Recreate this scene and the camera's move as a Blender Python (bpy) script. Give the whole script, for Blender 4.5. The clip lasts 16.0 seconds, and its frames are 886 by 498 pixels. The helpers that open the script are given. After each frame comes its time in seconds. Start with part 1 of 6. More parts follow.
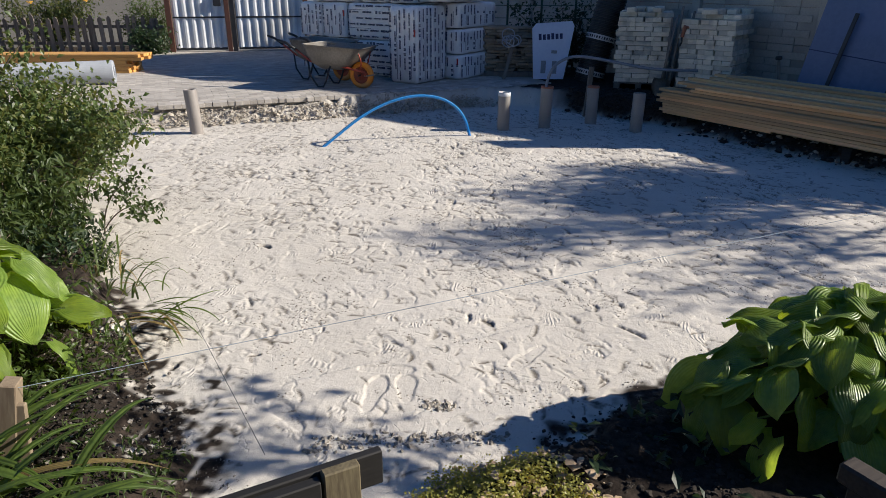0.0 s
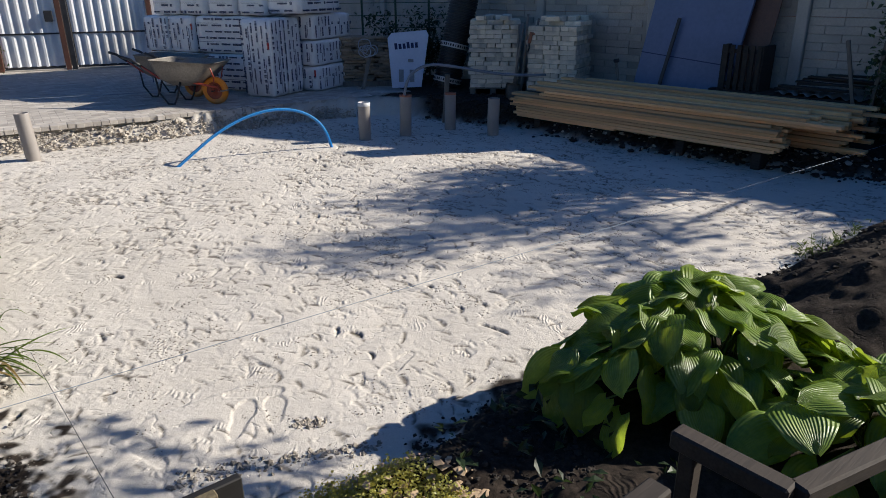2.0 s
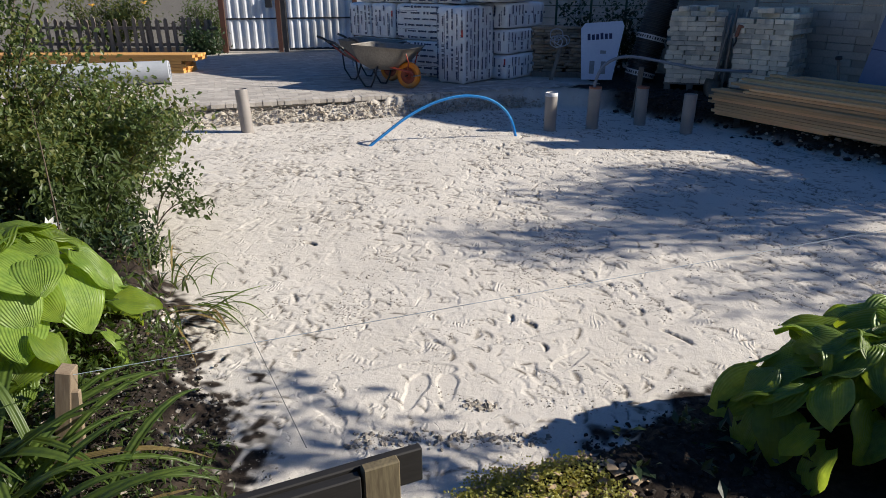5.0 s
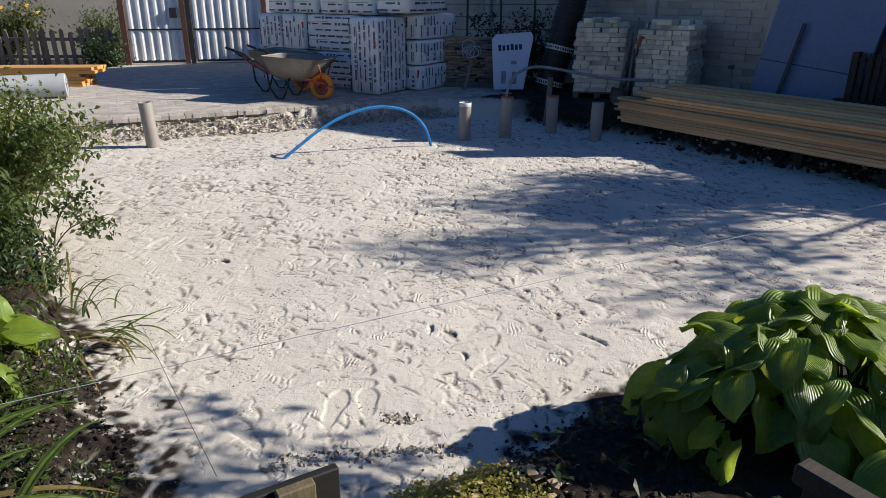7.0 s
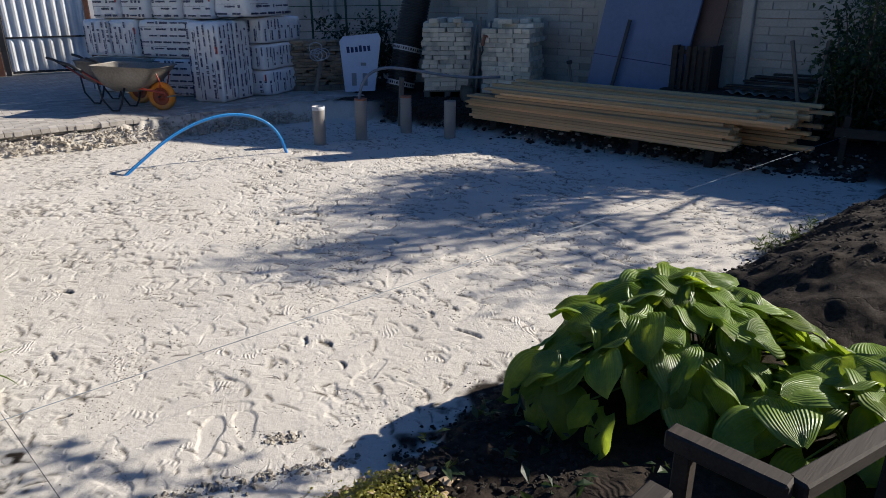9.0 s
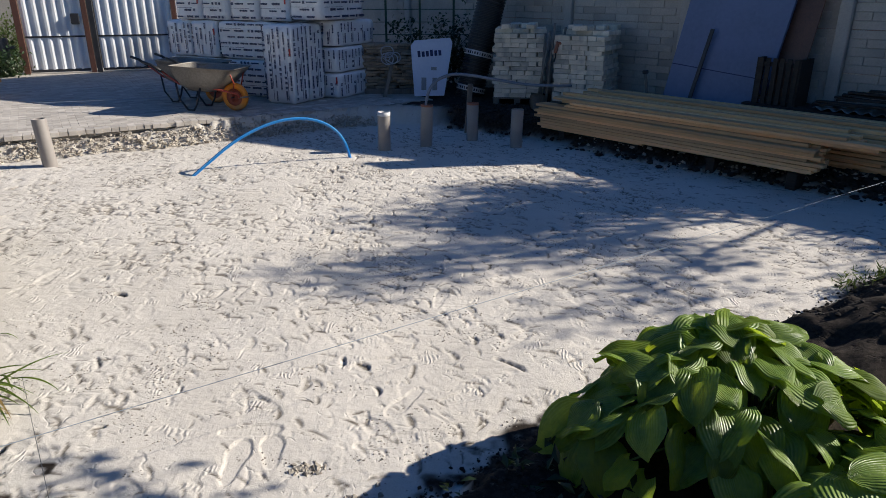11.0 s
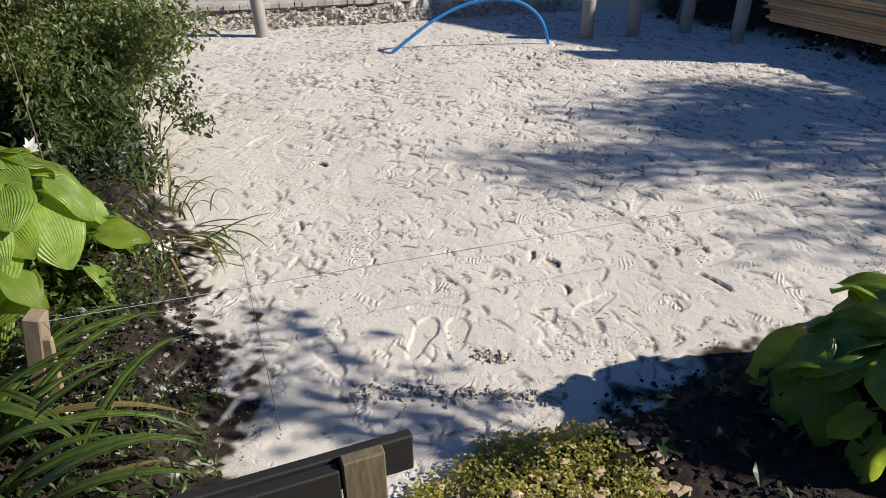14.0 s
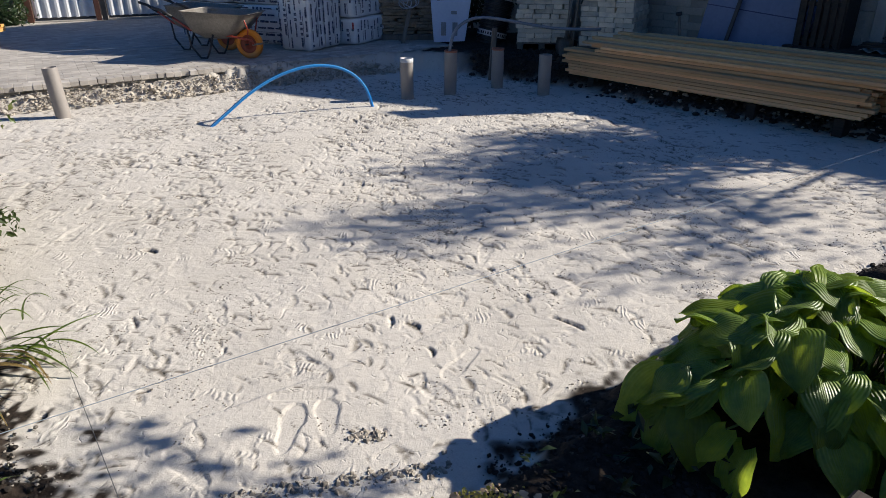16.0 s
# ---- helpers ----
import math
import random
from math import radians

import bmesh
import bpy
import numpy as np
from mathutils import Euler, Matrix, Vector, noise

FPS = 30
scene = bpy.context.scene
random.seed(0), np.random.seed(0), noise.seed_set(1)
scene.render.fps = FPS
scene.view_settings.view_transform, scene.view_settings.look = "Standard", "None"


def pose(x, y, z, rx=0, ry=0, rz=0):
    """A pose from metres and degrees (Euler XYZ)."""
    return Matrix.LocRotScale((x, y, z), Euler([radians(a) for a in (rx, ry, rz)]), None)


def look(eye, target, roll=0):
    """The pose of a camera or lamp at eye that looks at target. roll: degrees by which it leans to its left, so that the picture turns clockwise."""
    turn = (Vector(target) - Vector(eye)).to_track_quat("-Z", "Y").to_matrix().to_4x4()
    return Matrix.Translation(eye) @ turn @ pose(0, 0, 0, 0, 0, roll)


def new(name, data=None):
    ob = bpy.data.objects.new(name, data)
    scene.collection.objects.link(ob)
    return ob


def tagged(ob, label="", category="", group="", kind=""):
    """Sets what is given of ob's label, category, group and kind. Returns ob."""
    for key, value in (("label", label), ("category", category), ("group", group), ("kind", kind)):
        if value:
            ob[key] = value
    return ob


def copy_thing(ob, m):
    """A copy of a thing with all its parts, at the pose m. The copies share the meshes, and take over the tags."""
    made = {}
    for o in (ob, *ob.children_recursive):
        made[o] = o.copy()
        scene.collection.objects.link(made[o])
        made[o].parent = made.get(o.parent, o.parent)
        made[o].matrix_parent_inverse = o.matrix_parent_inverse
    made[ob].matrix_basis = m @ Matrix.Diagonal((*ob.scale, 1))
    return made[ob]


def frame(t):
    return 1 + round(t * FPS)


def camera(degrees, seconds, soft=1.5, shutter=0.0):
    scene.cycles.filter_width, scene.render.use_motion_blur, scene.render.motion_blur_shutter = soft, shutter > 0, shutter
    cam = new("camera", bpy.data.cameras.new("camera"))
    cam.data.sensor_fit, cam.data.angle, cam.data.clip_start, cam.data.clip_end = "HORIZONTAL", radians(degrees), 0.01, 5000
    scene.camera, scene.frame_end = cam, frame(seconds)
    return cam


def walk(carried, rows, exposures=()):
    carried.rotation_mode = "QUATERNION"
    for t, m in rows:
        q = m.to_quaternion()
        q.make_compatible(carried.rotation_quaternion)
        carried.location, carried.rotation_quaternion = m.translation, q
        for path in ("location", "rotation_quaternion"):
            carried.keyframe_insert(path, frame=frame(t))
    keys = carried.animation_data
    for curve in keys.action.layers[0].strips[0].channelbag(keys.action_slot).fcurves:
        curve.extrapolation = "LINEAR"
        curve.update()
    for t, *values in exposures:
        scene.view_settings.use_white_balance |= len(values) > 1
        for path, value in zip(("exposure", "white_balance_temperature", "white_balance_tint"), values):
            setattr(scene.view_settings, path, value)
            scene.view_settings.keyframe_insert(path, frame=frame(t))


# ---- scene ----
cam = camera(66.3, 16.0, soft=0.6)
PATH = [
    (0, (0.484, -0.215, 1.846), (0.199, 1.621, 1.107), 0.1),
    (0.5, (0.512, -0.193, 1.843), (0.383, 1.664, 1.112), 0.8),
    (1, (0.536, -0.175, 1.844), (0.545, 1.692, 1.128), 1.0),
    (1.5, (0.571, -0.201, 1.859), (0.665, 1.666, 1.149), 0.5),
    (2, (0.582, -0.241, 1.872), (0.652, 1.624, 1.153), -0.5),
    (2.5, (0.547, -0.215, 1.858), (0.462, 1.648, 1.135), -1.2),
    (3, (0.508, -0.211, 1.853), (0.262, 1.638, 1.13), -1.1),
    (3.5, (0.483, -0.191, 1.84), (0.089, 1.631, 1.117), -0.9),
    (3.7, (0.473, -0.193, 1.836), (0.046, 1.621, 1.111), -0.7),
    (5.8, (0.49, -0.217, 1.84), (0.097, 1.599, 1.1), 0.0),
    (6, (0.488, -0.214, 1.846), (0.108, 1.613, 1.126), -0.1),
    (6.5, (0.501, -0.201, 1.842), (0.187, 1.643, 1.136), -0.2),
    (7, (0.514, -0.188, 1.837), (0.326, 1.673, 1.127), 0.1),
    (7.5, (0.518, -0.171, 1.826), (0.445, 1.699, 1.12), -0.7),
    (8, (0.526, -0.161, 1.83), (0.571, 1.709, 1.123), -0.5),
    (8.5, (0.492, -0.162, 1.835), (0.654, 1.702, 1.127), -0.3),
    (8.7, (0.479, -0.167, 1.835), (0.69, 1.691, 1.126), -0.5),
    (10.8, (0.633, 0.011, 1.926), (0.744, 1.882, 1.228), 0.3),
    (11, (0.636, 0.027, 1.917), (0.64, 1.897, 1.208), 0.0),
    (11.5, (0.631, 0.063, 1.888), (0.433, 1.909, 1.145), -0.2),
    (12, (0.628, 0.078, 1.874), (0.322, 1.905, 1.119), 0.3),
    (12.5, (0.632, 0.09, 1.867), (0.244, 1.895, 1.098), 0.6),
    (13, (0.642, 0.1, 1.844), (0.216, 1.86, 0.996), 1.1),
    (13.5, (0.577, 0.128, 1.825), (0.114, 1.842, 0.904), 1.0),
    (14, (0.477, 0.16, 1.818), (0.008, 1.838, 0.835), -0.4),
    (14.5, (0.408, 0.173, 1.8), (-0.03, 1.826, 0.762), -0.8),
    (15, (0.375, 0.199, 1.819), (0.018, 1.915, 0.855), -1.1),
    (15.5, (0.366, 0.223, 1.836), (0.152, 2.003, 0.949), -0.8),
    (16, (0.387, 0.237, 1.84), (0.374, 2.053, 1.001), -0.5),
]
walk(cam, [(t, look(eye, target, roll)) for t, eye, target, roll in PATH])

# ---- light ----
SUN_AZ, SUN_EL = radians(10.0), radians(29.0)   # towards the sun: from +x to +y
world = bpy.data.worlds.new("world")
scene.world = world
world.use_nodes = True
wn = world.node_tree
sky = wn.nodes.new("ShaderNodeTexSky")
sky.sky_type, sky.sun_disc = "NISHITA", False
sky.ozone_density, sky.dust_density = 1.8, 0.6
sky.sun_elevation, sky.sun_rotation = SUN_EL, math.pi / 2 - SUN_AZ
wn.nodes["Background"].inputs["Strength"].default_value = 0.060
clear = wn.nodes.new("ShaderNodeHueSaturation")      # a deep clear autumn sky
clear.inputs["Saturation"].default_value, clear.inputs["Hue"].default_value = 1.4, 0.512
wn.links.new(sky.outputs[0], clear.inputs["Color"])
wn.links.new(clear.outputs[0], wn.nodes["Background"].inputs["Color"])
sun = new("sun", bpy.data.lights.new("sun", "SUN"))
sun.data.energy, sun.data.angle, sun.data.color = 5.0, radians(0.55), (1.0, 0.935, 0.835)
sun.matrix_world = look((0, 0, 30), Vector((0, 0, 30)) - Vector((math.cos(SUN_AZ) * math.cos(SUN_EL), math.sin(SUN_AZ) * math.cos(SUN_EL), math.sin(SUN_EL))))
scene.view_settings.exposure = 0.54


# ---- materials ----
def mat(name, a, b=None, rough=0.8, scale=8.0, fine=60.0, bump=0.3, depth=0.01, metal=0.0, rand=0.0, stain=None, through_light=0.0, island=False, coat=0.0, stretch=None):
    """A noisy two-scale surface between colours a and b; rand: brightness spread per object; stain: a third colour in patches."""
    m = bpy.data.materials.new(name)
    m.use_nodes = True
    n, ln = m.node_tree.nodes, m.node_tree.links
    bs = n["Principled BSDF"]
    b = b or tuple(c * 0.7 for c in a)
    tc = n.new("ShaderNodeTexCoord")
    mp = n.new("ShaderNodeMapping")
    mp.inputs["Scale"].default_value = stretch or (1, 1, 1)
    ln.new(tc.outputs["Object"], mp.inputs[0])
    if rand or island:
        oi = n.new("ShaderNodeObjectInfo")
        add = n.new("ShaderNodeVectorMath")
        add.operation = "MULTIPLY_ADD"
        geo = n.new("ShaderNodeNewGeometry")
        src = geo.outputs["Random Per Island"] if island else oi.outputs["Random"]
        ln.new(src, add.inputs[0])
        add.inputs[1].default_value = (37.0, 17.0, 53.0)
        ln.new(mp.outputs[0], add.inputs[2])
        vec = add.outputs[0]
    else:
        src, vec = None, mp.outputs[0]
    n1, n2 = n.new("ShaderNodeTexNoise"), n.new("ShaderNodeTexNoise")
    n1.inputs["Scale"].default_value, n2.inputs["Scale"].default_value = scale, fine
    n1.inputs["Detail"].default_value, n2.inputs["Detail"].default_value = 5, 4
    ln.new(vec, n1.inputs["Vector"]), ln.new(vec, n2.inputs["Vector"])
    mixf = n.new("ShaderNodeMath")
    mixf.operation = "MULTIPLY_ADD"
    ln.new(n2.outputs["Fac"], mixf.inputs[0])
    mixf.inputs[1].default_value = 0.5
    half = n.new("ShaderNodeMath")
    half.operation = "MULTIPLY"
    half.inputs[1].default_value = 0.5
    ln.new(n1.outputs["Fac"], half.inputs[0])
    ln.new(half.outputs[0], mixf.inputs[2])
    ramp = n.new("ShaderNodeValToRGB")
    ramp.color_ramp.elements[0].position, ramp.color_ramp.elements[1].position = 0.36, 0.64
    ramp.color_ramp.elements[0].color, ramp.color_ramp.elements[1].color = (*b, 1), (*a, 1)
    ln.new(mixf.outputs[0], ramp.inputs[0])
    col = ramp.outputs[0]
    if stain:
        n3 = n.new("ShaderNodeTexNoise")
        n3.inputs["Scale"].default_value, n3.inputs["Detail"].default_value = scale * 0.35, 6
        ln.new(vec, n3.inputs["Vector"])
        r3 = n.new("ShaderNodeValToRGB")
        r3.color_ramp.elements[0].position, r3.color_ramp.elements[1].position = 0.52, 0.68
        ln.new(n3.outputs["Fac"], r3.inputs[0])
        mx = n.new("ShaderNodeMix")
        mx.data_type = "RGBA"
        ln.new(r3.outputs[0], mx.inputs["Factor"])
        ln.new(col, mx.inputs["A"])
        mx.inputs["B"].default_value = (*stain, 1)
        col = mx.outputs["Result"]
    if src is not None:
        hsv = n.new("ShaderNodeHueSaturation")
        mr = n.new("ShaderNodeMapRange")
        mr.inputs["To Min"].default_value, mr.inputs["To Max"].default_value = 1 - max(rand, 0.05), 1 + max(rand, 0.05)
        ln.new(src, mr.inputs[0])
        ln.new(mr.outputs[0], hsv.inputs["Value"])
        ln.new(col, hsv.inputs["Color"])
        col = hsv.outputs[0]
    ln.new(col, bs.inputs["Base Color"])
    bs.inputs["Roughness"].default_value, bs.inputs["Metallic"].default_value = rough, metal
    bs.inputs["Coat Weight"].default_value = coat
    bp = n.new("ShaderNodeBump")
    bp.inputs["Strength"].default_value, bp.inputs["Distance"].default_value = bump, depth
    ln.new(mixf.outputs[0], bp.inputs["Height"])
    ln.new(bp.outputs[0], bs.inputs["Normal"])
    if through_light:
        tr = n.new("ShaderNodeBsdfTranslucent")
        mxs = n.new("ShaderNodeMixShader")
        mxs.inputs[0].default_value = through_light
        br = n.new("ShaderNodeHueSaturation")
        br.inputs["Value"].default_value, br.inputs["Saturation"].default_value, br.inputs["Hue"].default_value = 2.6, 1.1, 0.475
        ln.new(col, br.inputs["Color"])
        ln.new(br.outputs[0], tr.inputs["Color"])
        ln.new(bs.outputs[0], mxs.inputs[1]), ln.new(tr.outputs[0], mxs.inputs[2])
        ln.new(mxs.outputs[0], n["Material Output"].inputs["Surface"])
    return m


M_PIPE = mat("grey_pvc", (0.30, 0.27, 0.25), (0.24, 0.22, 0.20), 0.45, 6, 90, 0.08, 0.003, stain=(0.38, 0.35, 0.31))
M_PIPE_IN = mat("orange_socket", (0.34, 0.12, 0.065), (0.25, 0.09, 0.05), 0.5, 10, 70, 0.1, 0.003)
M_HOSE = mat("blue_pe", (0.008, 0.20, 0.56), (0.006, 0.15, 0.46), 0.28, 4, 50, 0.03, 0.002)
M_HOSE_STRIPE = mat("pale_blue_pe", (0.10, 0.38, 0.72), (0.08, 0.3, 0.6), 0.3, 4, 50, 0.03, 0.002)
M_GREYHOSE = mat("grey_hose", (0.22, 0.24, 0.28), (0.16, 0.18, 0.21), 0.4, 6, 50, 0.05, 0.002)
M_PAVER = mat("concrete_paver", (0.47, 0.43, 0.385), (0.33, 0.30, 0.265), 0.9, 7, 90, 0.4, 0.004, rand=0.16, stain=(0.52, 0.48, 0.43))
M_PAVER_JOIN = mat("concrete_paver_field", (0.47, 0.43, 0.385), (0.33, 0.30, 0.265), 0.9, 7, 90, 0.4, 0.004, rand=0.16, stain=(0.52, 0.48, 0.43), island=True)
M_WALL = mat("concrete_wall", (0.52, 0.47, 0.41), (0.40, 0.36, 0.31), 0.9, 3, 45, 0.35, 0.006, rand=0.06, stain=(0.34, 0.31, 0.27))
M_POST = mat("concrete_post", (0.50, 0.46, 0.41), (0.40, 0.37, 0.33), 0.9, 4, 50, 0.3, 0.005)
M_PLASTER = mat("grey_plaster", (0.36, 0.34, 0.31), (0.27, 0.25, 0.23), 0.92, 1.2, 30, 0.4, 0.008, stain=(0.22, 0.21, 0.19))
M_GATE = mat("white_corrugated_steel", (0.80, 0.81, 0.82), (0.72, 0.73, 0.75), 0.38, 2, 30, 0.05, 0.003, stain=(0.52, 0.52, 0.52))
M_RUST = mat("brown_painted_steel", (0.13, 0.055, 0.035), (0.08, 0.035, 0.025), 0.5, 8, 60, 0.1, 0.003)
M_DARKSTEEL = mat("dark_steel", (0.03, 0.03, 0.035), (0.015, 0.015, 0.017), 0.5, 8, 60, 0.1, 0.003)
M_FILM = mat("white_film", (0.86, 0.86, 0.86), (0.76, 0.76, 0.78), 0.25, 5, 14, 0.55, 0.03, rand=0.05, coat=0.3)
M_PRINT = mat("dark_blue_print", (0.045, 0.06, 0.13), (0.03, 0.04, 0.09), 0.4, 9, 60, 0.1, 0.003)
M_REDPRINT = mat("red_print", (0.5, 0.03, 0.03), (0.4, 0.03, 0.03), 0.4, 9, 60, 0.1, 0.003)
M_BRICK = mat("white_sand_lime_brick", (0.80, 0.71, 0.57), (0.62, 0.54, 0.42), 0.92, 9, 110, 0.5, 0.005, rand=0.2, stain=(0.36, 0.33, 0.28))
M_BRICK_JOIN = mat("white_sand_lime_brick_rest", (0.62, 0.57, 0.48), (0.48, 0.43, 0.36), 0.92, 9, 110, 0.5, 0.005, rand=0.2, island=True)
M_BOARD = mat("fresh_pine", (0.86, 0.52, 0.25), (0.66, 0.37, 0.16), 0.6, 3.5, 30, 0.25, 0.003, rand=0.3, stain=(0.58, 0.34, 0.17), stretch=(0.25, 3, 3))
M_ORANGEBOARD = mat("orange_planed_pine", (0.62, 0.34, 0.10), (0.50, 0.25, 0.07), 0.55, 3.5, 30, 0.2, 0.003, rand=0.15, stretch=(0.25, 3, 3))
M_GREYWOOD = mat("weathered_wood", (0.22, 0.185, 0.15), (0.12, 0.10, 0.085), 0.85, 3, 25, 0.6, 0.006, rand=0.25, stretch=(4, 4, 0.35))
M_DARKWOOD = mat("dark_stained_wood", (0.045, 0.033, 0.025), (0.018, 0.013, 0.010), 0.78, 4, 25, 0.6, 0.005, rand=0.15, stretch=(0.3, 4, 4))
M_PANEL = mat("blue_sheet", (0.14, 0.18, 0.30), (0.11, 0.145, 0.25), 0.5, 1.5, 20, 0.15, 0.006, stain=(0.16, 0.20, 0.36))
M_BLACKPIPE = mat("black_corrugated_plastic", (0.018, 0.018, 0.02), (0.01, 0.01, 0.012), 0.45, 8, 60, 0.1, 0.003)
M_LABEL = mat("white_label", (0.6, 0.6, 0.6), (0.5, 0.5, 0.5), 0.5, 8, 60, 0.1, 0.003)
M_BOARDSIGN = mat("pale_blue_white_sheet", (0.55, 0.62, 0.76), (0.47, 0.54, 0.70), 0.4, 3, 30, 0.1, 0.006)
M_NAVY = mat("navy_print", (0.012, 0.02, 0.10), (0.01, 0.016, 0.08), 0.45, 8, 60, 0.05, 0.002)
M_STONE = mat("beige_flat_stone", (0.36, 0.29, 0.21), (0.22, 0.17, 0.12), 0.9, 7, 60, 0.6, 0.01, rand=0.3)
M_ROLL = mat("grey_blue_geotextile", (0.42, 0.44, 0.47), (0.33, 0.35, 0.38), 0.95, 6, 120, 0.5, 0.006, stain=(0.5, 0.52, 0.54))
M_TUB = mat("worn_galvanised_tub", (0.29, 0.27, 0.235), (0.19, 0.17, 0.145), 0.5, 5, 40, 0.25, 0.004, metal=0.35, stain=(0.22, 0.17, 0.13))
M_ORANGE = mat("orange_tyre", (0.78, 0.26, 0.015), (0.62, 0.20, 0.012), 0.5, 6, 60, 0.15, 0.004, stain=(0.42, 0.22, 0.08))
M_RIM = mat("red_brown_rim", (0.30, 0.05, 0.02), (0.20, 0.035, 0.02), 0.5, 8, 60, 0.1, 0.003)
M_REDGRIP = mat("red_frame", (0.42, 0.06, 0.03), (0.26, 0.04, 0.025), 0.45, 8, 60, 0.1, 0.003)
M_RUBBLE = mat("tan_rubble", (0.46, 0.41, 0.34), (0.33, 0.29, 0.24), 0.95, 12, 80, 0.6, 0.01, rand=0.14, island=True)
M_SOILCLOD = mat("dark_soil_clod", (0.035, 0.027, 0.02), (0.015, 0.012, 0.01), 0.95, 14, 80, 0.7, 0.01, island=True, rand=0.3)
M_STRING = mat("blue_white_twine", (0.30, 0.36, 0.42), (0.24, 0.29, 0.34), 0.7, 30, 90, 0.1, 0.001)
M_DARKTWINE = mat("grey_twine", (0.12, 0.12, 0.12), (0.08, 0.08, 0.08), 0.8, 30, 90, 0.1, 0.001)


# ---- building helpers ----
def mesh_of(bm, name):
    me = bpy.data.meshes.new(name)
    bm.to_mesh(me)
    bm.free()
    return me


def part(name, bm, material, parent=None, label="", smooth=False):
    """Links a bmesh as one mesh object, under a parent where one is given."""
    me = mesh_of(bm, name)
    me.materials.append(material)
    if smooth:
        for p in me.polygons:
            p.use_smooth = True
    ob = new(name, me)
    if parent is not None:
        ob.parent = parent
    if label:
        ob["label"] = label
    return ob


def thing(name, m, label, category, group="", kind=""):
    ob = tagged(new(name), label, category, group, kind)
    ob.matrix_world = m
    return ob


def box(bm, size, m=None, bevel=0.0, jitter=0.0):
    """A box standing on its local origin's z = 0, centred in x and y."""
    m = m or Matrix()
    made = bmesh.ops.create_cube(bm, size=1.0)
    vs = made["verts"]
    for v in vs:
        v.co = Vector((v.co.x * size[0], v.co.y * size[1], (v.co.z + 0.5) * size[2]))
        if jitter:
            v.co += Vector((random.uniform(-1, 1), random.uniform(-1, 1), random.uniform(-1, 1))) * jitter
    if bevel:
        es = list({e for v in vs for e in v.link_edges})
        r = bmesh.ops.bevel(bm, geom=es, offset=bevel, segments=1, profile=0.5, affect="EDGES")
        vs = list({v for f in r["faces"] for v in f.verts} | {v for v in vs if v.is_valid})
    for v in vs:
        v.co = m @ v.co
    return vs


def boxes(*specs):
    bm = bmesh.new()
    for s in specs:
        box(bm, *s)
    return bm


def tube(bm, pts, r, n=10, r2=None, cap=True):
    """A tube along points; r may taper to r2."""
    pts = [Vector(p) for p in pts]
    rings = []
    up = Vector((0.13, 0.21, 0.97))
    for i, p in enumerate(pts):
        d = (pts[min(i + 1, len(pts) - 1)] - pts[max(i - 1, 0)]).normalized()
        a = d.cross(up)
        if a.length < 1e-3:
            a = d.cross(Vector((1, 0, 0)))
        a.normalize()
        c = d.cross(a)
        rr = r if r2 is None else r + (r2 - r) * i / (len(pts) - 1)
        rings.append([bm.verts.new(p + (a * math.cos(k * 2 * math.pi / n) + c * math.sin(k * 2 * math.pi / n)) * rr) for k in range(n)])
    for ra, rb in zip(rings, rings[1:]):
        for k in range(n):
            bm.faces.new((ra[k], ra[(k + 1) % n], rb[(k + 1) % n], rb[k]))
    if cap:
        bm.faces.new(rings[0][::-1]), bm.faces.new(rings[-1])
    return rings


def lathe(bm, profile, n=24, m=None):
    """Turns (radius, z) pairs round z."""
    m = m or Matrix()
    rings = [[bm.verts.new(m @ Vector((r * math.cos(k * 2 * math.pi / n), r * math.sin(k * 2 * math.pi / n), z))) for k in range(n)] for r, z in profile]
    for ra, rb in zip(rings, rings[1:]):
        for k in range(n):
            bm.faces.new((ra[k], ra[(k + 1) % n], rb[(k + 1) % n], rb[k]))


def flat(angle):
    return Vector((math.cos(radians(angle)), math.sin(radians(angle)), 0))


# ---- ground ----
NOISE_TABLES = {}


def vnoise(x, y, cell, seed):
    """Smooth value noise from -1 to 1."""
    if seed not in NOISE_TABLES:
        NOISE_TABLES[seed] = np.random.RandomState(seed).uniform(-1, 1, (256, 256))
    tab = NOISE_TABLES[seed]
    u, v = x / cell + 71.3, y / cell + 33.7
    i, j = np.floor(u).astype(int), np.floor(v).astype(int)
    fu, fv = u - i, v - j
    fu, fv = fu * fu * (3 - 2 * fu), fv * fv * (3 - 2 * fv)
    g = lambda a, b: tab[a % 256, b % 256]  # noqa: E731
    return (g(i, j) * (1 - fu) + g(i + 1, j) * fu) * (1 - fv) + (g(i, j + 1) * (1 - fu) + g(i + 1, j + 1) * fu) * fv


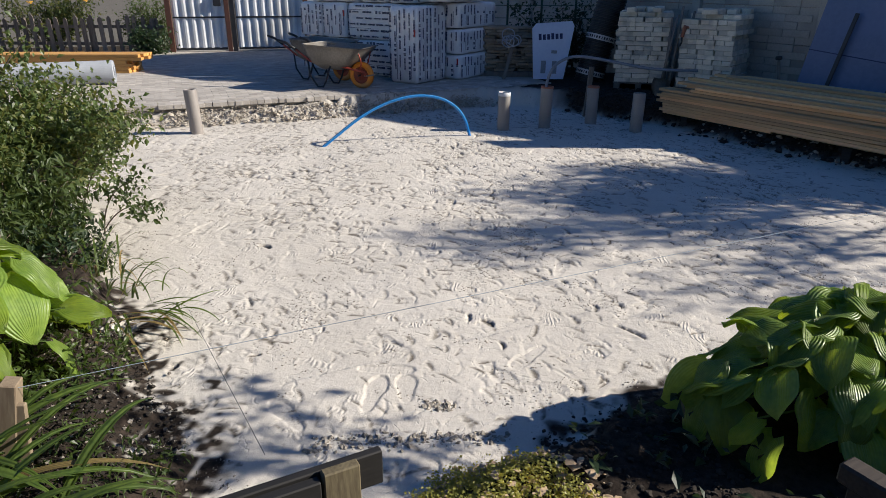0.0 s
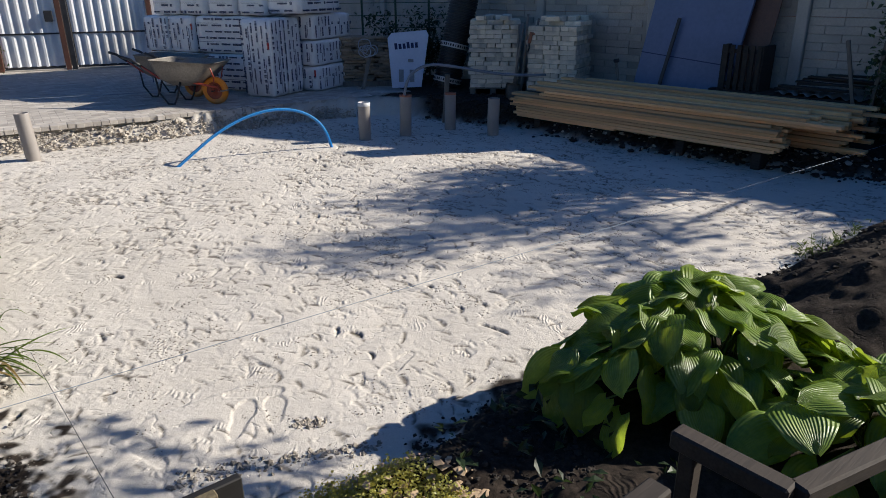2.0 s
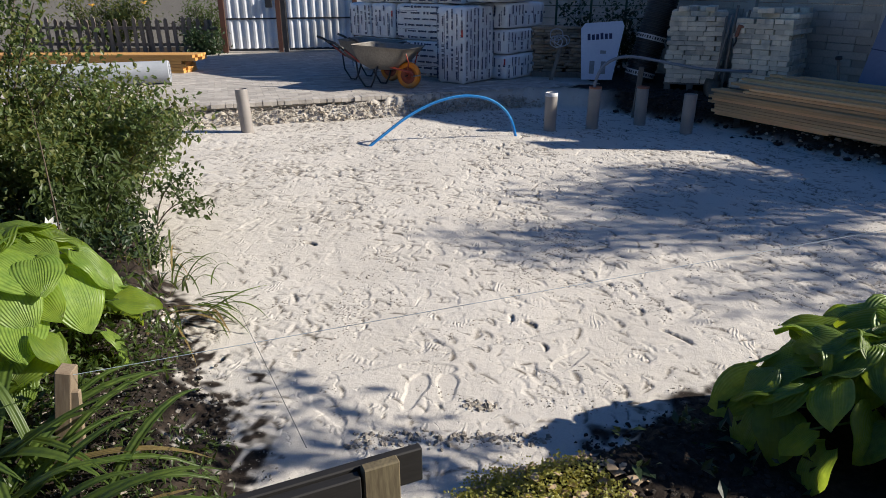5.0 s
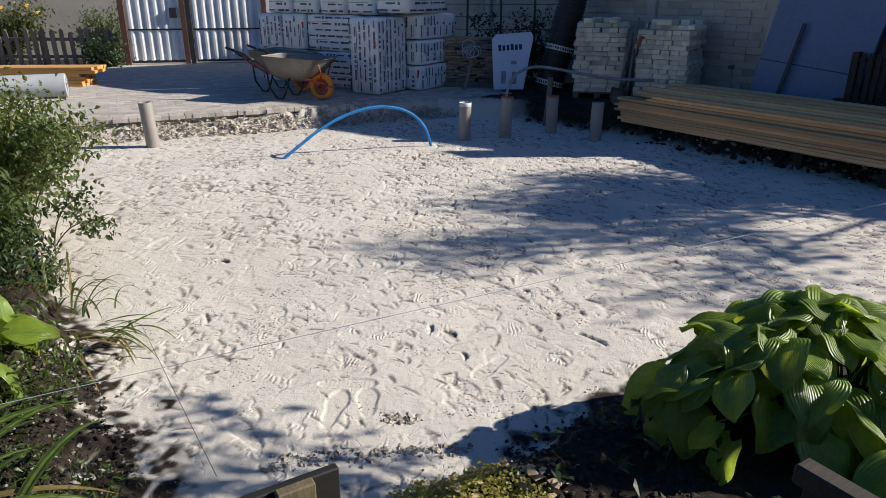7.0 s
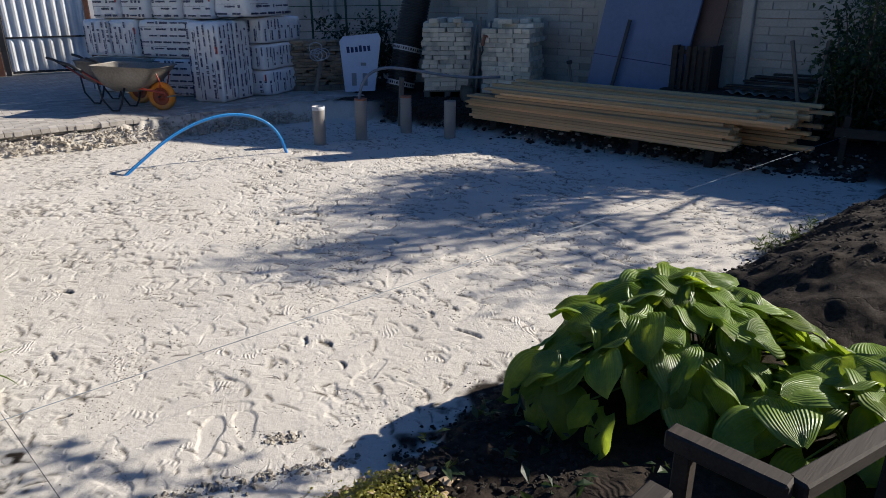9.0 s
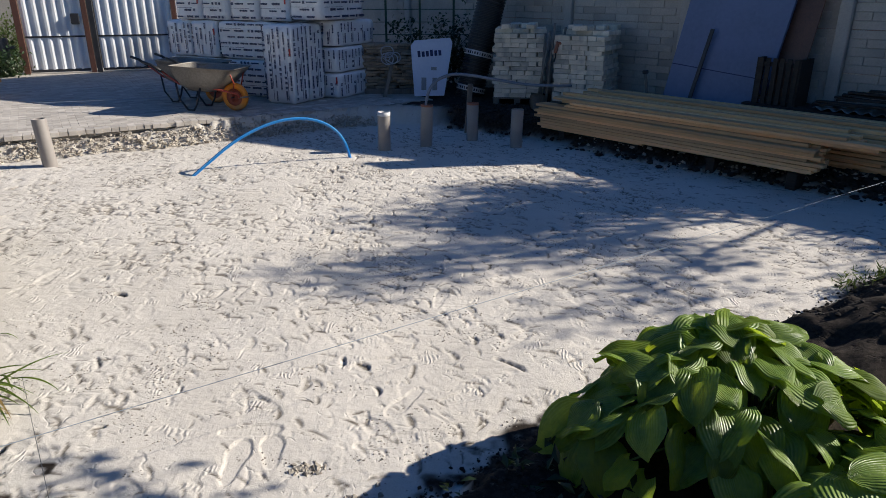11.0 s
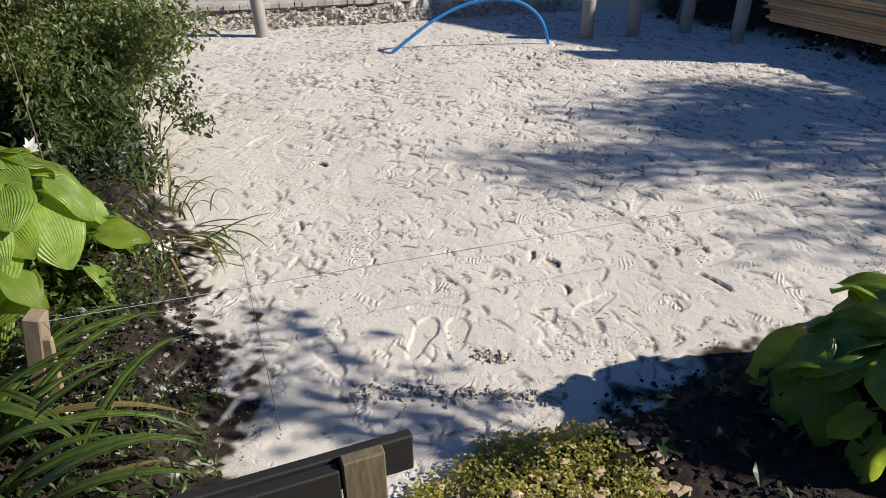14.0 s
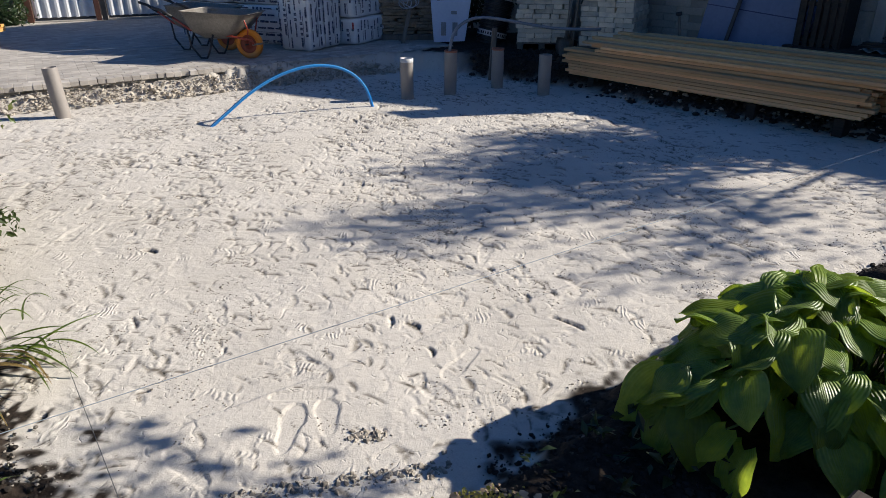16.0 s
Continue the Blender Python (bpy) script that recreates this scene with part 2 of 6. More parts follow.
# near rim drawn in: dark soil stands in for shade under the batter board
PIT = [(-5.9, 7.35), (-5.0, 6.0), (-4.2, 5.25), (-3.55, 4.65), (-2.5, 3.75), (-2.0, 3.1), (-1.62, 2.62), (-1.36, 2.3), (-1.05, 1.95), (-0.86, 1.68), (-0.6, 1.6),
       (-0.3, 1.56), (0.0, 1.58), (0.12, 1.78), (0.33, 1.99), (0.52, 2.14), (0.8, 2.42), (1.1, 2.75), (1.7, 3.3), (2.4, 3.65), (3.0, 3.9), (3.8, 4.55), (4.95, 5.22), (5.6, 5.75),
       (5.35, 6.18), (4.46, 6.9), (3.44, 7.68), (2.5, 8.55), (2.15, 9.2), (1.3, 9.75), (0.5, 10.35), (-0.3, 10.5), (-1.6, 9.75), (-2.9, 9.05), (-4.0, 8.4), (-4.85, 7.95)]


def pit_distance(x, y):
    """Distance to the pit's rim, negative inside."""
    best, inside = np.full(x.shape, 1e9), np.zeros(x.shape, bool)
    for (ax, ay), (bx, by) in zip(PIT, PIT[1:] + PIT[:1]):
        dx, dy = bx - ax, by - ay
        t = np.clip(((x - ax) * dx + (y - ay) * dy) / (dx * dx + dy * dy), 0, 1)
        best = np.minimum(best, np.hypot(x - ax - t * dx, y - ay - t * dy))
        cross = ((ay > y) != (by > y)) & (x < dx * (y - ay) / (dy + 1e-12) + ax)
        inside ^= cross
    return np.where(inside, -best, best)


def smooth(a, b, v):
    t = np.clip((v - a) / (b - a), 0, 1)
    return t * t * (3 - 2 * t)


def ground_base(x, y):
    """Height without the fine relief, and how far outside the pit it lies."""
    d = pit_distance(x, y) + 0.05 * vnoise(x, y, 0.23, 3) + 0.04 * vnoise(x, y, 0.09, 4)
    right = smooth(2.2, 3.2, x) * smooth(6.3, 5.0, y) * (0.15 + 0.85 * smooth(2.1, 3.3, y))                # the soil heap
    near = smooth(3.0, 1.6, y) * smooth(2.0, 1.0, x)
    left = smooth(-1.0, -2.2, x) * smooth(8.0, 6.5, y)
    out = 0.17 + 0.09 * smooth(8.6, 10.0, y) + right * (0.06 + 0.30 * np.clip(d, 0, 2.2)) + left * 0.06 - near * 0.055
    ramp = smooth(-0.02, 0.26, d) * (1 - right) + right * smooth(-0.05, 0.5, d)
    h = out * ramp
    h = h + ramp * (0.03 * vnoise(x, y, 0.5, 5) + 0.02 * vnoise(x, y, 0.17, 6) + 0.012 * vnoise(x, y, 0.07, 7)) * np.where(d > 0.1, 1, 0.6)
    behind = -0.4985 * (x + 9.25) + 0.8669 * (y - 5.62)              # metres behind the paving's front edge
    under = smooth(0.0, 0.12, behind) * smooth(0.6, 0.35, x)
    h = h * (1 - under) + under * np.minimum(h, 0.16)
    return h, d


LOOK_X, LOOK_Y = np.arange(-9.0, 8.0, 0.03), np.arange(0.6, 15.0, 0.03)
LOOK_Z, LOOK_D = ground_base(*np.meshgrid(LOOK_X, LOOK_Y))


def looked_up(table, x, y):
    i = min(max(int((x + 9.0) / 0.03 + 0.5), 0), len(LOOK_X) - 1)
    j = min(max(int((y - 0.6) / 0.03 + 0.5), 0), len(LOOK_Y) - 1)
    return float(table[j, i])


def ground_z(x, y):
    return looked_up(LOOK_Z, x, y)


def rim_distance(x, y):
    return looked_up(LOOK_D, x, y)


def spaced(*spans):
    out = []
    for a, b, step in spans:
        out += list(np.arange(a, b - 1e-6, step))
    return np.array(out + [spans[-1][1]])


SURFACE = {}


def top_z(x, y):
    """The finished surface's height."""
    i, j = np.searchsorted(SURFACE["x"], x), np.searchsorted(SURFACE["y"], y)
    return float(SURFACE["z"][j - 1:j + 1, i - 1:i + 1].mean())


def build_ground():
    gx = spaced((-400, -60, 85), (-60, -14, 4), (-14, -7, 0.35), (-7, -5.2, 0.04), (-5.2, -2.4, 0.0155), (-2.4, -0.9, 0.010), (-0.9, 0.9, 0.0075), (0.9, 2.6, 0.0115), (2.6, 6.4, 0.022), (6.4, 14, 0.4), (14, 60, 4.6), (60, 400, 85))
    gy = spaced((-400, -60, 85), (-60, -6, 4.5), (-6, 0.9, 0.15), (0.9, 1.9, 0.0125), (1.9, 3.1, 0.009), (3.1, 4.4, 0.0125), (4.4, 7, 0.018), (7, 11.2, 0.024), (11.2, 18, 0.3), (18, 60, 4.2), (60, 400, 85))
    X, Y = np.meshgrid(gx, gy)
    Z, D = ground_base(X, Y)
    sand = 1 - smooth(-0.08, 0.1, D)
    # trodden sand: broad swells, lumps, then dents
    Z += sand * (0.012 * vnoise(X, Y, 0.9, 11) + 0.004 * vnoise(X, Y, 0.33, 12) + 0.0016 * vnoise(X, Y, 0.13, 13) + 0.0008 * vnoise(X, Y, 0.05, 14))
    far = smooth(3.6, 5.5, Y)
    rough = 0.5 + 0.5 * smooth(-0.1, 0.5, vnoise(X, Y, 1.3, 15)) + 0.5 * far
    ridged = 1 - np.abs(vnoise(X * 0.8 + 0.3 * Y, Y * 1.25, 0.15, 16))
    Z -= sand * rough * 0.004 * smooth(0.86, 0.99, ridged) * smooth(-0.2, 0.5, vnoise(X, Y, 0.3, 17))
    ridged = 1 - np.abs(vnoise(X * 0.9 - 0.2 * Y, Y * 1.1, 0.09, 26))
    Z -= sand * rough * 0.004 * smooth(0.86, 0.99, ridged) * smooth(0.0, 0.6, vnoise(X, Y, 0.22, 27))
    rs = np.random.RandomState(5)
    calm = np.zeros_like(Z)

    def stamp(cx, cy, ang, length, width, deep, tread, rim=0.5, flat=False):
        """One boot print: a flat sole with a raised rim and, if asked, ribs."""
        i0, i1 = np.searchsorted(gx, [cx - length, cx + length])
        j0, j1 = np.searchsorted(gy, [cy - length, cy + length])
        if i1 - i0 < 2 or j1 - j0 < 2:
            return
        x, y = X[j0:j1, i0:i1] - cx, Y[j0:j1, i0:i1] - cy
        c, s = math.cos(ang), math.sin(ang)
        u, v = (x * c + y * s) / (length / 2), (-x * s + y * c) / (width / 2)
        wide = 0.86 + 0.16 * np.cos(2.6 * (u - 0.55)) - 0.12 * np.exp(-((u + 0.15) ** 2) / 0.05)
        r = np.sqrt(np.abs(u) ** 2.6 + np.abs(v / wide) ** 2.6 + 1e-9)
        sole = smooth(1.02, 0.94, r)
        edge = np.exp(-((r - 1.13) ** 2) / 0.012)
        z = -deep * sole + deep * rim * edge * (0.5 + 0.5 * vnoise(x + cx, y + cy, 0.07, 19))
        if tread:
            z += sole * 0.0011 * np.sin(u * (length / 2) * 2 * math.pi / tread)
        if flat:                             # a fresh print: the sole is pressed level
            level = (Z[j0:j1, i0:i1] * sole).sum() / sole.sum()
            near = smooth(1.35, 1.0, r)
            Z[j0:j1, i0:i1] += (level - Z[j0:j1, i0:i1]) * (0.9 * sole + 0.25 * near * (1 - sole))
            calm[j0:j1, i0:i1] = np.maximum(calm[j0:j1, i0:i1], np.maximum(sole, 0.4 * near))
        Z[j0:j1, i0:i1] += z * sand[j0:j1, i0:i1]

    for _ in range(330):
        x, y = rs.uniform(-4.8, 5.2), 1.3 + 8.8 * rs.uniform() ** 1.25
        stamp(x, y, rs.normal(0.9, 0.9), rs.uniform(0.25, 0.31), rs.uniform(0.095, 0.115), rs.uniform(0.002, 0.005), rs.choice((0.0, 0.0, 0.026)), rs.uniform(0.05, 0.25))

    for x, y, a in ((0.2, 3.55, 0.3), (0.75, 3.0, 0.5), (-0.3, 2.95, 2.6), (1.6, 4.5, 0.25), (1.0, 4.75, 0.4), (0.5, 2.65, 0.1), (1.05, 3.55, 0.9), (2.0, 4.3, 0.2), (-0.6, 2.2, 1.0), (0.35, 4.2, 0.6), (-0.85, 3.4, 2.0)):
        stamp(x, y, a, 0.30, 0.11, 0.0035, 0.022)
    stamp(-0.27, 2.48, 1.55, 0.315, 0.115, 0.006, 0.0, 0.22, True)
    stamp(-0.125, 2.55, 1.78, 0.25, 0.115, 0.0055, 0.0, 0.18, True)
    stamp(0.05, 1.97, 1.2, 0.2, 0.15, 0.007, 0.0, 0.2, True)
    stamp(-0.26, 2.70, 0.1, 0.30, 0.10, 0.006, 0.022, 0.2, True)
    stamp(-0.62, 2.25, 2.4, 0.30, 0.105, 0.006, 0.024, 0.2, True)
    stamp(0.38, 2.62, 0.25, 0.30, 0.105, 0.005, 0.024, 0.2, True)
    damp_shade = np.zeros_like(Z)

    def scarp(cx, cy, ang, length, width, deep, wet_shade=0.0):
        """A scuff: a sharp wall on one side, running out to nothing on the other; its darkening mixes damp sand laid
        bare with shade painted at the wall.
        """
        i0, i1 = np.searchsorted(gx, [cx - length, cx + length])
        j0, j1 = np.searchsorted(gy, [cy - length, cy + length])
        if i1 - i0 < 2 or j1 - j0 < 2:
            return
        x, y = X[j0:j1, i0:i1] - cx, Y[j0:j1, i0:i1] - cy
        c, s = math.cos(ang), math.sin(ang)
        u, v = (x * c + y * s) / (length / 2), (-x * s + y * c) / (width / 2)
        v = v + 0.35 * u * u
        r = np.sqrt(u * u + v * v) + 0.25 * vnoise(x + cx, y + cy, 0.04, 29)
        bowl = smooth(1.0, 0.9, r) * smooth(-0.6, 0.75, v)
        Z[j0:j1, i0:i1] -= deep * sand[j0:j1, i0:i1] * bowl * (1 - calm[j0:j1, i0:i1])
        if wet_shade:
            spot = wet_shade * smooth(1.0, 0.8, r) * smooth(-0.3, 0.5, v) * smooth(-0.7, -0.1, vnoise(x + cx, y + cy, 0.025, 30))
            damp_shade[j0:j1, i0:i1] = np.maximum(damp_shade[j0:j1, i0:i1], spot)

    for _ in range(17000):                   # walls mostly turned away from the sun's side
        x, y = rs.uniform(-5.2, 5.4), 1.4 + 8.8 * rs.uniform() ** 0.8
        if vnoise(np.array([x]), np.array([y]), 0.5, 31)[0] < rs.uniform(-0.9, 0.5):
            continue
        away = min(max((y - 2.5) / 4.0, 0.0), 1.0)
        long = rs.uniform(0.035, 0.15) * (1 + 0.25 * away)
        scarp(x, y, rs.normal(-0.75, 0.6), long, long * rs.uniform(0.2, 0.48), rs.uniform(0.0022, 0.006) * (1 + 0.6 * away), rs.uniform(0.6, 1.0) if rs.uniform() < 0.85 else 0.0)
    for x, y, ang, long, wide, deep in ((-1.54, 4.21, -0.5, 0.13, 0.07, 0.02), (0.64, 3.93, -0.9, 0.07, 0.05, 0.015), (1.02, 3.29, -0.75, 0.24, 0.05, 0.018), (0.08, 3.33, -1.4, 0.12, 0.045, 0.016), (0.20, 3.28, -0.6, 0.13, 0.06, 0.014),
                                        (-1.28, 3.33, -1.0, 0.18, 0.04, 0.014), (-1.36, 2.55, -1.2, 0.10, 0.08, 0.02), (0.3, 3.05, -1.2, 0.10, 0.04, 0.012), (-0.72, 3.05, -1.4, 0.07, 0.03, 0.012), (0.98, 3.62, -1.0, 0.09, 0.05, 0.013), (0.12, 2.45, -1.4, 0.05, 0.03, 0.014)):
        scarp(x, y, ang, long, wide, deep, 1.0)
    SURFACE.update(x=gx, y=gy, z=Z)
    n, k = X.shape
    me = bpy.data.meshes.new("ground")
    me.vertices.add(n * k)
    me.vertices.foreach_set("co", np.stack([X, Y, Z], -1).ravel())
    idx = np.arange(n * k).reshape(n, k)
    quads = np.stack([idx[:-1, :-1], idx[:-1, 1:], idx[1:, 1:], idx[1:, :-1]], -1).reshape(-1, 4)
    me.loops.add(quads.size)
    me.loops.foreach_set("vertex_index", quads.ravel().astype(np.int32))
    me.polygons.add(len(quads))
    me.polygons.foreach_set("loop_start", np.arange(0, quads.size, 4, dtype=np.int32))
    me.update(calc_edges=True)
    me.polygons.foreach_set("use_smooth", np.ones(len(quads), bool))
    quiet = me.attributes.new("quiet", "FLOAT", "POINT")
    quiet.data.foreach_set("value", (1 - calm).ravel().astype(np.float32))
    damp_shade_layer = me.attributes.new("damp_shade", "FLOAT", "POINT")
    damp_shade_layer.data.foreach_set("value", damp_shade.ravel().astype(np.float32))
    margin = 0.15 * smooth(-0.5, -0.9, X) * smooth(3.6, 2.8, Y) + 0.07 * smooth(0.3, 0.6, X) * smooth(1.7, 1.3, X) * smooth(3.2, 2.9, Y)
    soil = smooth(-0.06, 0.12, D + margin + (0.05 + margin * 0.9) * vnoise(X, Y, 0.12, 21) + margin * 1.5 * vnoise(X, Y, 0.04, 22))
    attr = me.attributes.new("soil", "FLOAT", "POINT")
    attr.data.foreach_set("value", (soil * (1 - 0.92 * np.clip(smooth(0.45, 0.1, D) * smooth(7.0, 7.6, Y) * smooth(0.9, 0.2, X), 0, 1))).ravel().astype(np.float32))
    return tagged(new("ground", me), "pale trodden sand bed in a shallow dug pit ringed by dark soil", "ground", kind="structure")


def ground_material():
    m = bpy.data.materials.new("sand_and_soil")
    m.use_nodes = True
    n, ln = m.node_tree.nodes, m.node_tree.links
    bs = n["Principled BSDF"]
    bs.inputs["Roughness"].default_value = 0.95
    bs.inputs["Specular IOR Level"].default_value = 0.2
    tc = n.new("ShaderNodeTexCoord")

    def noise_at(scale, detail=5, rough=0.6):
        t = n.new("ShaderNodeTexNoise")
        t.inputs["Scale"].default_value, t.inputs["Detail"].default_value, t.inputs["Roughness"].default_value = scale, detail, rough
        ln.new(tc.outputs["Object"], t.inputs["Vector"])
        return t.outputs["Fac"]

    def ramp(fac, a, b, p0=0.35, p1=0.65):
        r = n.new("ShaderNodeValToRGB")
        r.color_ramp.elements[0].position, r.color_ramp.elements[1].position = p0, p1
        r.color_ramp.elements[0].color, r.color_ramp.elements[1].color = (*a, 1), (*b, 1)
        ln.new(fac, r.inputs[0])
        return r.outputs[0]

    def mix(fac, a, b):
        x = n.new("ShaderNodeMix")
        x.data_type = "RGBA"
        ln.new(fac, x.inputs["Factor"]), ln.new(a, x.inputs["A"]), ln.new(b, x.inputs["B"])
        return x.outputs["Result"]

    sand = ramp(noise_at(1.1), (0.555, 0.51, 0.445), (0.645, 0.60, 0.535))
    speck = ramp(noise_at(170, 3), (0.43, 0.385, 0.33), (0.69, 0.645, 0.585), 0.3, 0.6)
    half = n.new("ShaderNodeMix")
    half.data_type = "RGBA"
    half.inputs["Factor"].default_value = 0.35
    ln.new(sand, half.inputs["A"]), ln.new(speck, half.inputs["B"])
    crumbs = ramp(noise_at(17, 8, 0.78), (0, 0, 0), (1, 1, 1), 0.62, 0.67)
    dark = ramp(noise_at(40), (0.17, 0.145, 0.12), (0.30, 0.265, 0.225))
    sandy = mix(crumbs, half.outputs["Result"], dark)
    wet_shade = n.new("ShaderNodeAttribute")
    wet_shade.attribute_name = "damp_shade"
    # scuff darkening: damp sand and the scuffs' shade, painted in one dark colour
    sandy = mix(wet_shade.outputs["Fac"], sandy, ramp(noise_at(55), (0.06, 0.05, 0.04), (0.20, 0.17, 0.135)))
    soil = ramp(noise_at(30, 8, 0.75), (0.010, 0.008, 0.006), (0.055, 0.040, 0.031), 0.35, 0.7)
    pale = ramp(noise_at(9, 7, 0.7), (0, 0, 0), (0.6, 0.6, 0.6), 0.65, 0.76)
    grit = ramp(noise_at(60), (0.16, 0.14, 0.12), (0.34, 0.31, 0.27))
    soily = mix(pale, soil, grit)
    at = n.new("ShaderNodeAttribute")
    at.attribute_name = "soil"
    ln.new(mix(at.outputs["Fac"], sandy, soily), bs.inputs["Base Color"])
    # plateaus with sharp rims where one scuff cuts another, bent by noise
    bend = n.new("ShaderNodeVectorMath")
    bend.operation = "MULTIPLY_ADD"
    warp = n.new("ShaderNodeTexNoise")
    warp.inputs["Scale"].default_value, warp.inputs["Detail"].default_value = 5.0, 3
    ln.new(tc.outputs["Object"], warp.inputs["Vector"])
    ln.new(warp.outputs["Color"], bend.inputs[0])
    bend.inputs[1].default_value = (0.16, 0.16, 0.0)
    ln.new(tc.outputs["Object"], bend.inputs[2])
    still = n.new("ShaderNodeAttribute")
    still.attribute_name = "quiet"
    last = None
    for scale, deep, strong in ((6.5, 0.006, 0.25), (15.0, 0.004, 0.25)):
        cells = n.new("ShaderNodeTexVoronoi")
        cells.inputs["Scale"].default_value = scale
        ln.new(bend.outputs[0], cells.inputs["Vector"])
        grey = n.new("ShaderNodeSeparateColor")
        ln.new(cells.outputs["Color"], grey.inputs[0])
        tilt = n.new("ShaderNodeMath")       # each plateau also slopes a little
        tilt.operation, tilt.inputs[1].default_value = "MULTIPLY_ADD", 1.2
        ln.new(cells.outputs["Distance"], tilt.inputs[0])
        ln.new(grey.outputs[0], tilt.inputs[2])
        keep = n.new("ShaderNodeMath")
        keep.operation = "MULTIPLY"
        ln.new(tilt.outputs[0], keep.inputs[0])
        ln.new(ramp(noise_at(2.3 if scale < 10 else 3.7, 3), (0, 0, 0), (1, 1, 1), 0.42, 0.56), keep.inputs[1])
        bump = n.new("ShaderNodeBump")
        bump.inputs["Strength"].default_value, bump.inputs["Distance"].default_value = strong, deep
        soft = n.new("ShaderNodeMath")
        soft.operation = "MULTIPLY"
        ln.new(keep.outputs[0], soft.inputs[0]), ln.new(still.outputs["Fac"], soft.inputs[1])
        ln.new(soft.outputs[0], bump.inputs["Height"])
        if last:
            ln.new(last.outputs[0], bump.inputs["Normal"])
        last = bump
    # thin curved cracks and the rims of old scuffs
    for scale, lo, hi in ((3.1, 0.55, 0.62), (7.0, 0.56, 0.62)):
        away = n.new("ShaderNodeMath")
        away.operation, away.inputs[1].default_value = "SUBTRACT", 0.5
        ln.new(noise_at(scale, 2.5, 0.55), away.inputs[0])
        size = n.new("ShaderNodeMath")
        size.operation = "ABSOLUTE"
        ln.new(away.outputs[0], size.inputs[0])
        crack = n.new("ShaderNodeMath")
        crack.operation = "MULTIPLY"
        ln.new(ramp(size.outputs[0], (1, 1, 1), (0, 0, 0), 0.0, 0.022), crack.inputs[0])
        ln.new(ramp(noise_at(scale * 1.7, 3), (0, 0, 0), (1, 1, 1), lo, hi), crack.inputs[1])
        calmer = n.new("ShaderNodeMath")
        calmer.operation = "MULTIPLY"
        ln.new(crack.outputs[0], calmer.inputs[0]), ln.new(still.outputs["Fac"], calmer.inputs[1])
        bump = n.new("ShaderNodeBump")
        bump.invert = True
        bump.inputs["Strength"].default_value, bump.inputs["Distance"].default_value = 0.45, 0.007
        ln.new(calmer.outputs[0], bump.inputs["Height"]), ln.new(last.outputs[0], bump.inputs["Normal"])
        last = bump
    tread = n.new("ShaderNodeTexWave")
    tread.inputs["Scale"].default_value, tread.inputs["Distortion"].default_value, tread.inputs["Detail Scale"].default_value = 11.0, 3.0, 0.6
    tread.inputs["Detail"].default_value = 1
    ln.new(bend.outputs[0], tread.inputs["Vector"])
    patch = n.new("ShaderNodeMath")
    patch.operation = "MULTIPLY"
    ln.new(tread.outputs["Fac"], patch.inputs[0])
    ln.new(ramp(noise_at(4.2, 2), (0, 0, 0), (1, 1, 1), 0.635, 0.66), patch.inputs[1])
    treads = n.new("ShaderNodeBump")
    treads.inputs["Strength"].default_value, treads.inputs["Distance"].default_value = 0.5, 0.006
    ln.new(patch.outputs[0], treads.inputs["Height"])
    ln.new(last.outputs[0], treads.inputs["Normal"])
    b1, b2 = n.new("ShaderNodeBump"), n.new("ShaderNodeBump")
    ln.new(treads.outputs[0], b1.inputs["Normal"])
    b1.inputs["Strength"].default_value, b1.inputs["Distance"].default_value = 0.55, 0.010
    b2.inputs["Strength"].default_value, b2.inputs["Distance"].default_value = 0.45, 0.004
    ln.new(noise_at(24, 7, 0.65), b1.inputs["Height"])
    ln.new(noise_at(190, 3), b2.inputs["Height"])
    ln.new(b1.outputs[0], b2.inputs["Normal"])
    ln.new(b2.outputs[0], bs.inputs["Normal"])
    return m


ground = build_ground()
ground.data.materials.append(ground_material())

# ---- setting: walls, gate, fences ----
WALL_D = flat(-48.6)
WALL_N = Vector((-WALL_D.y, WALL_D.x, 0)) * -1       # from the wall towards the sand
WALL_O = Vector((4.09, 10.05, 0))                    # one post
BAY = 2.06


def course_block(w, h, t):
    bm = bmesh.new()
    box(bm, (w, t, h), None, 0.004)
    return mesh_of(bm, "brick")


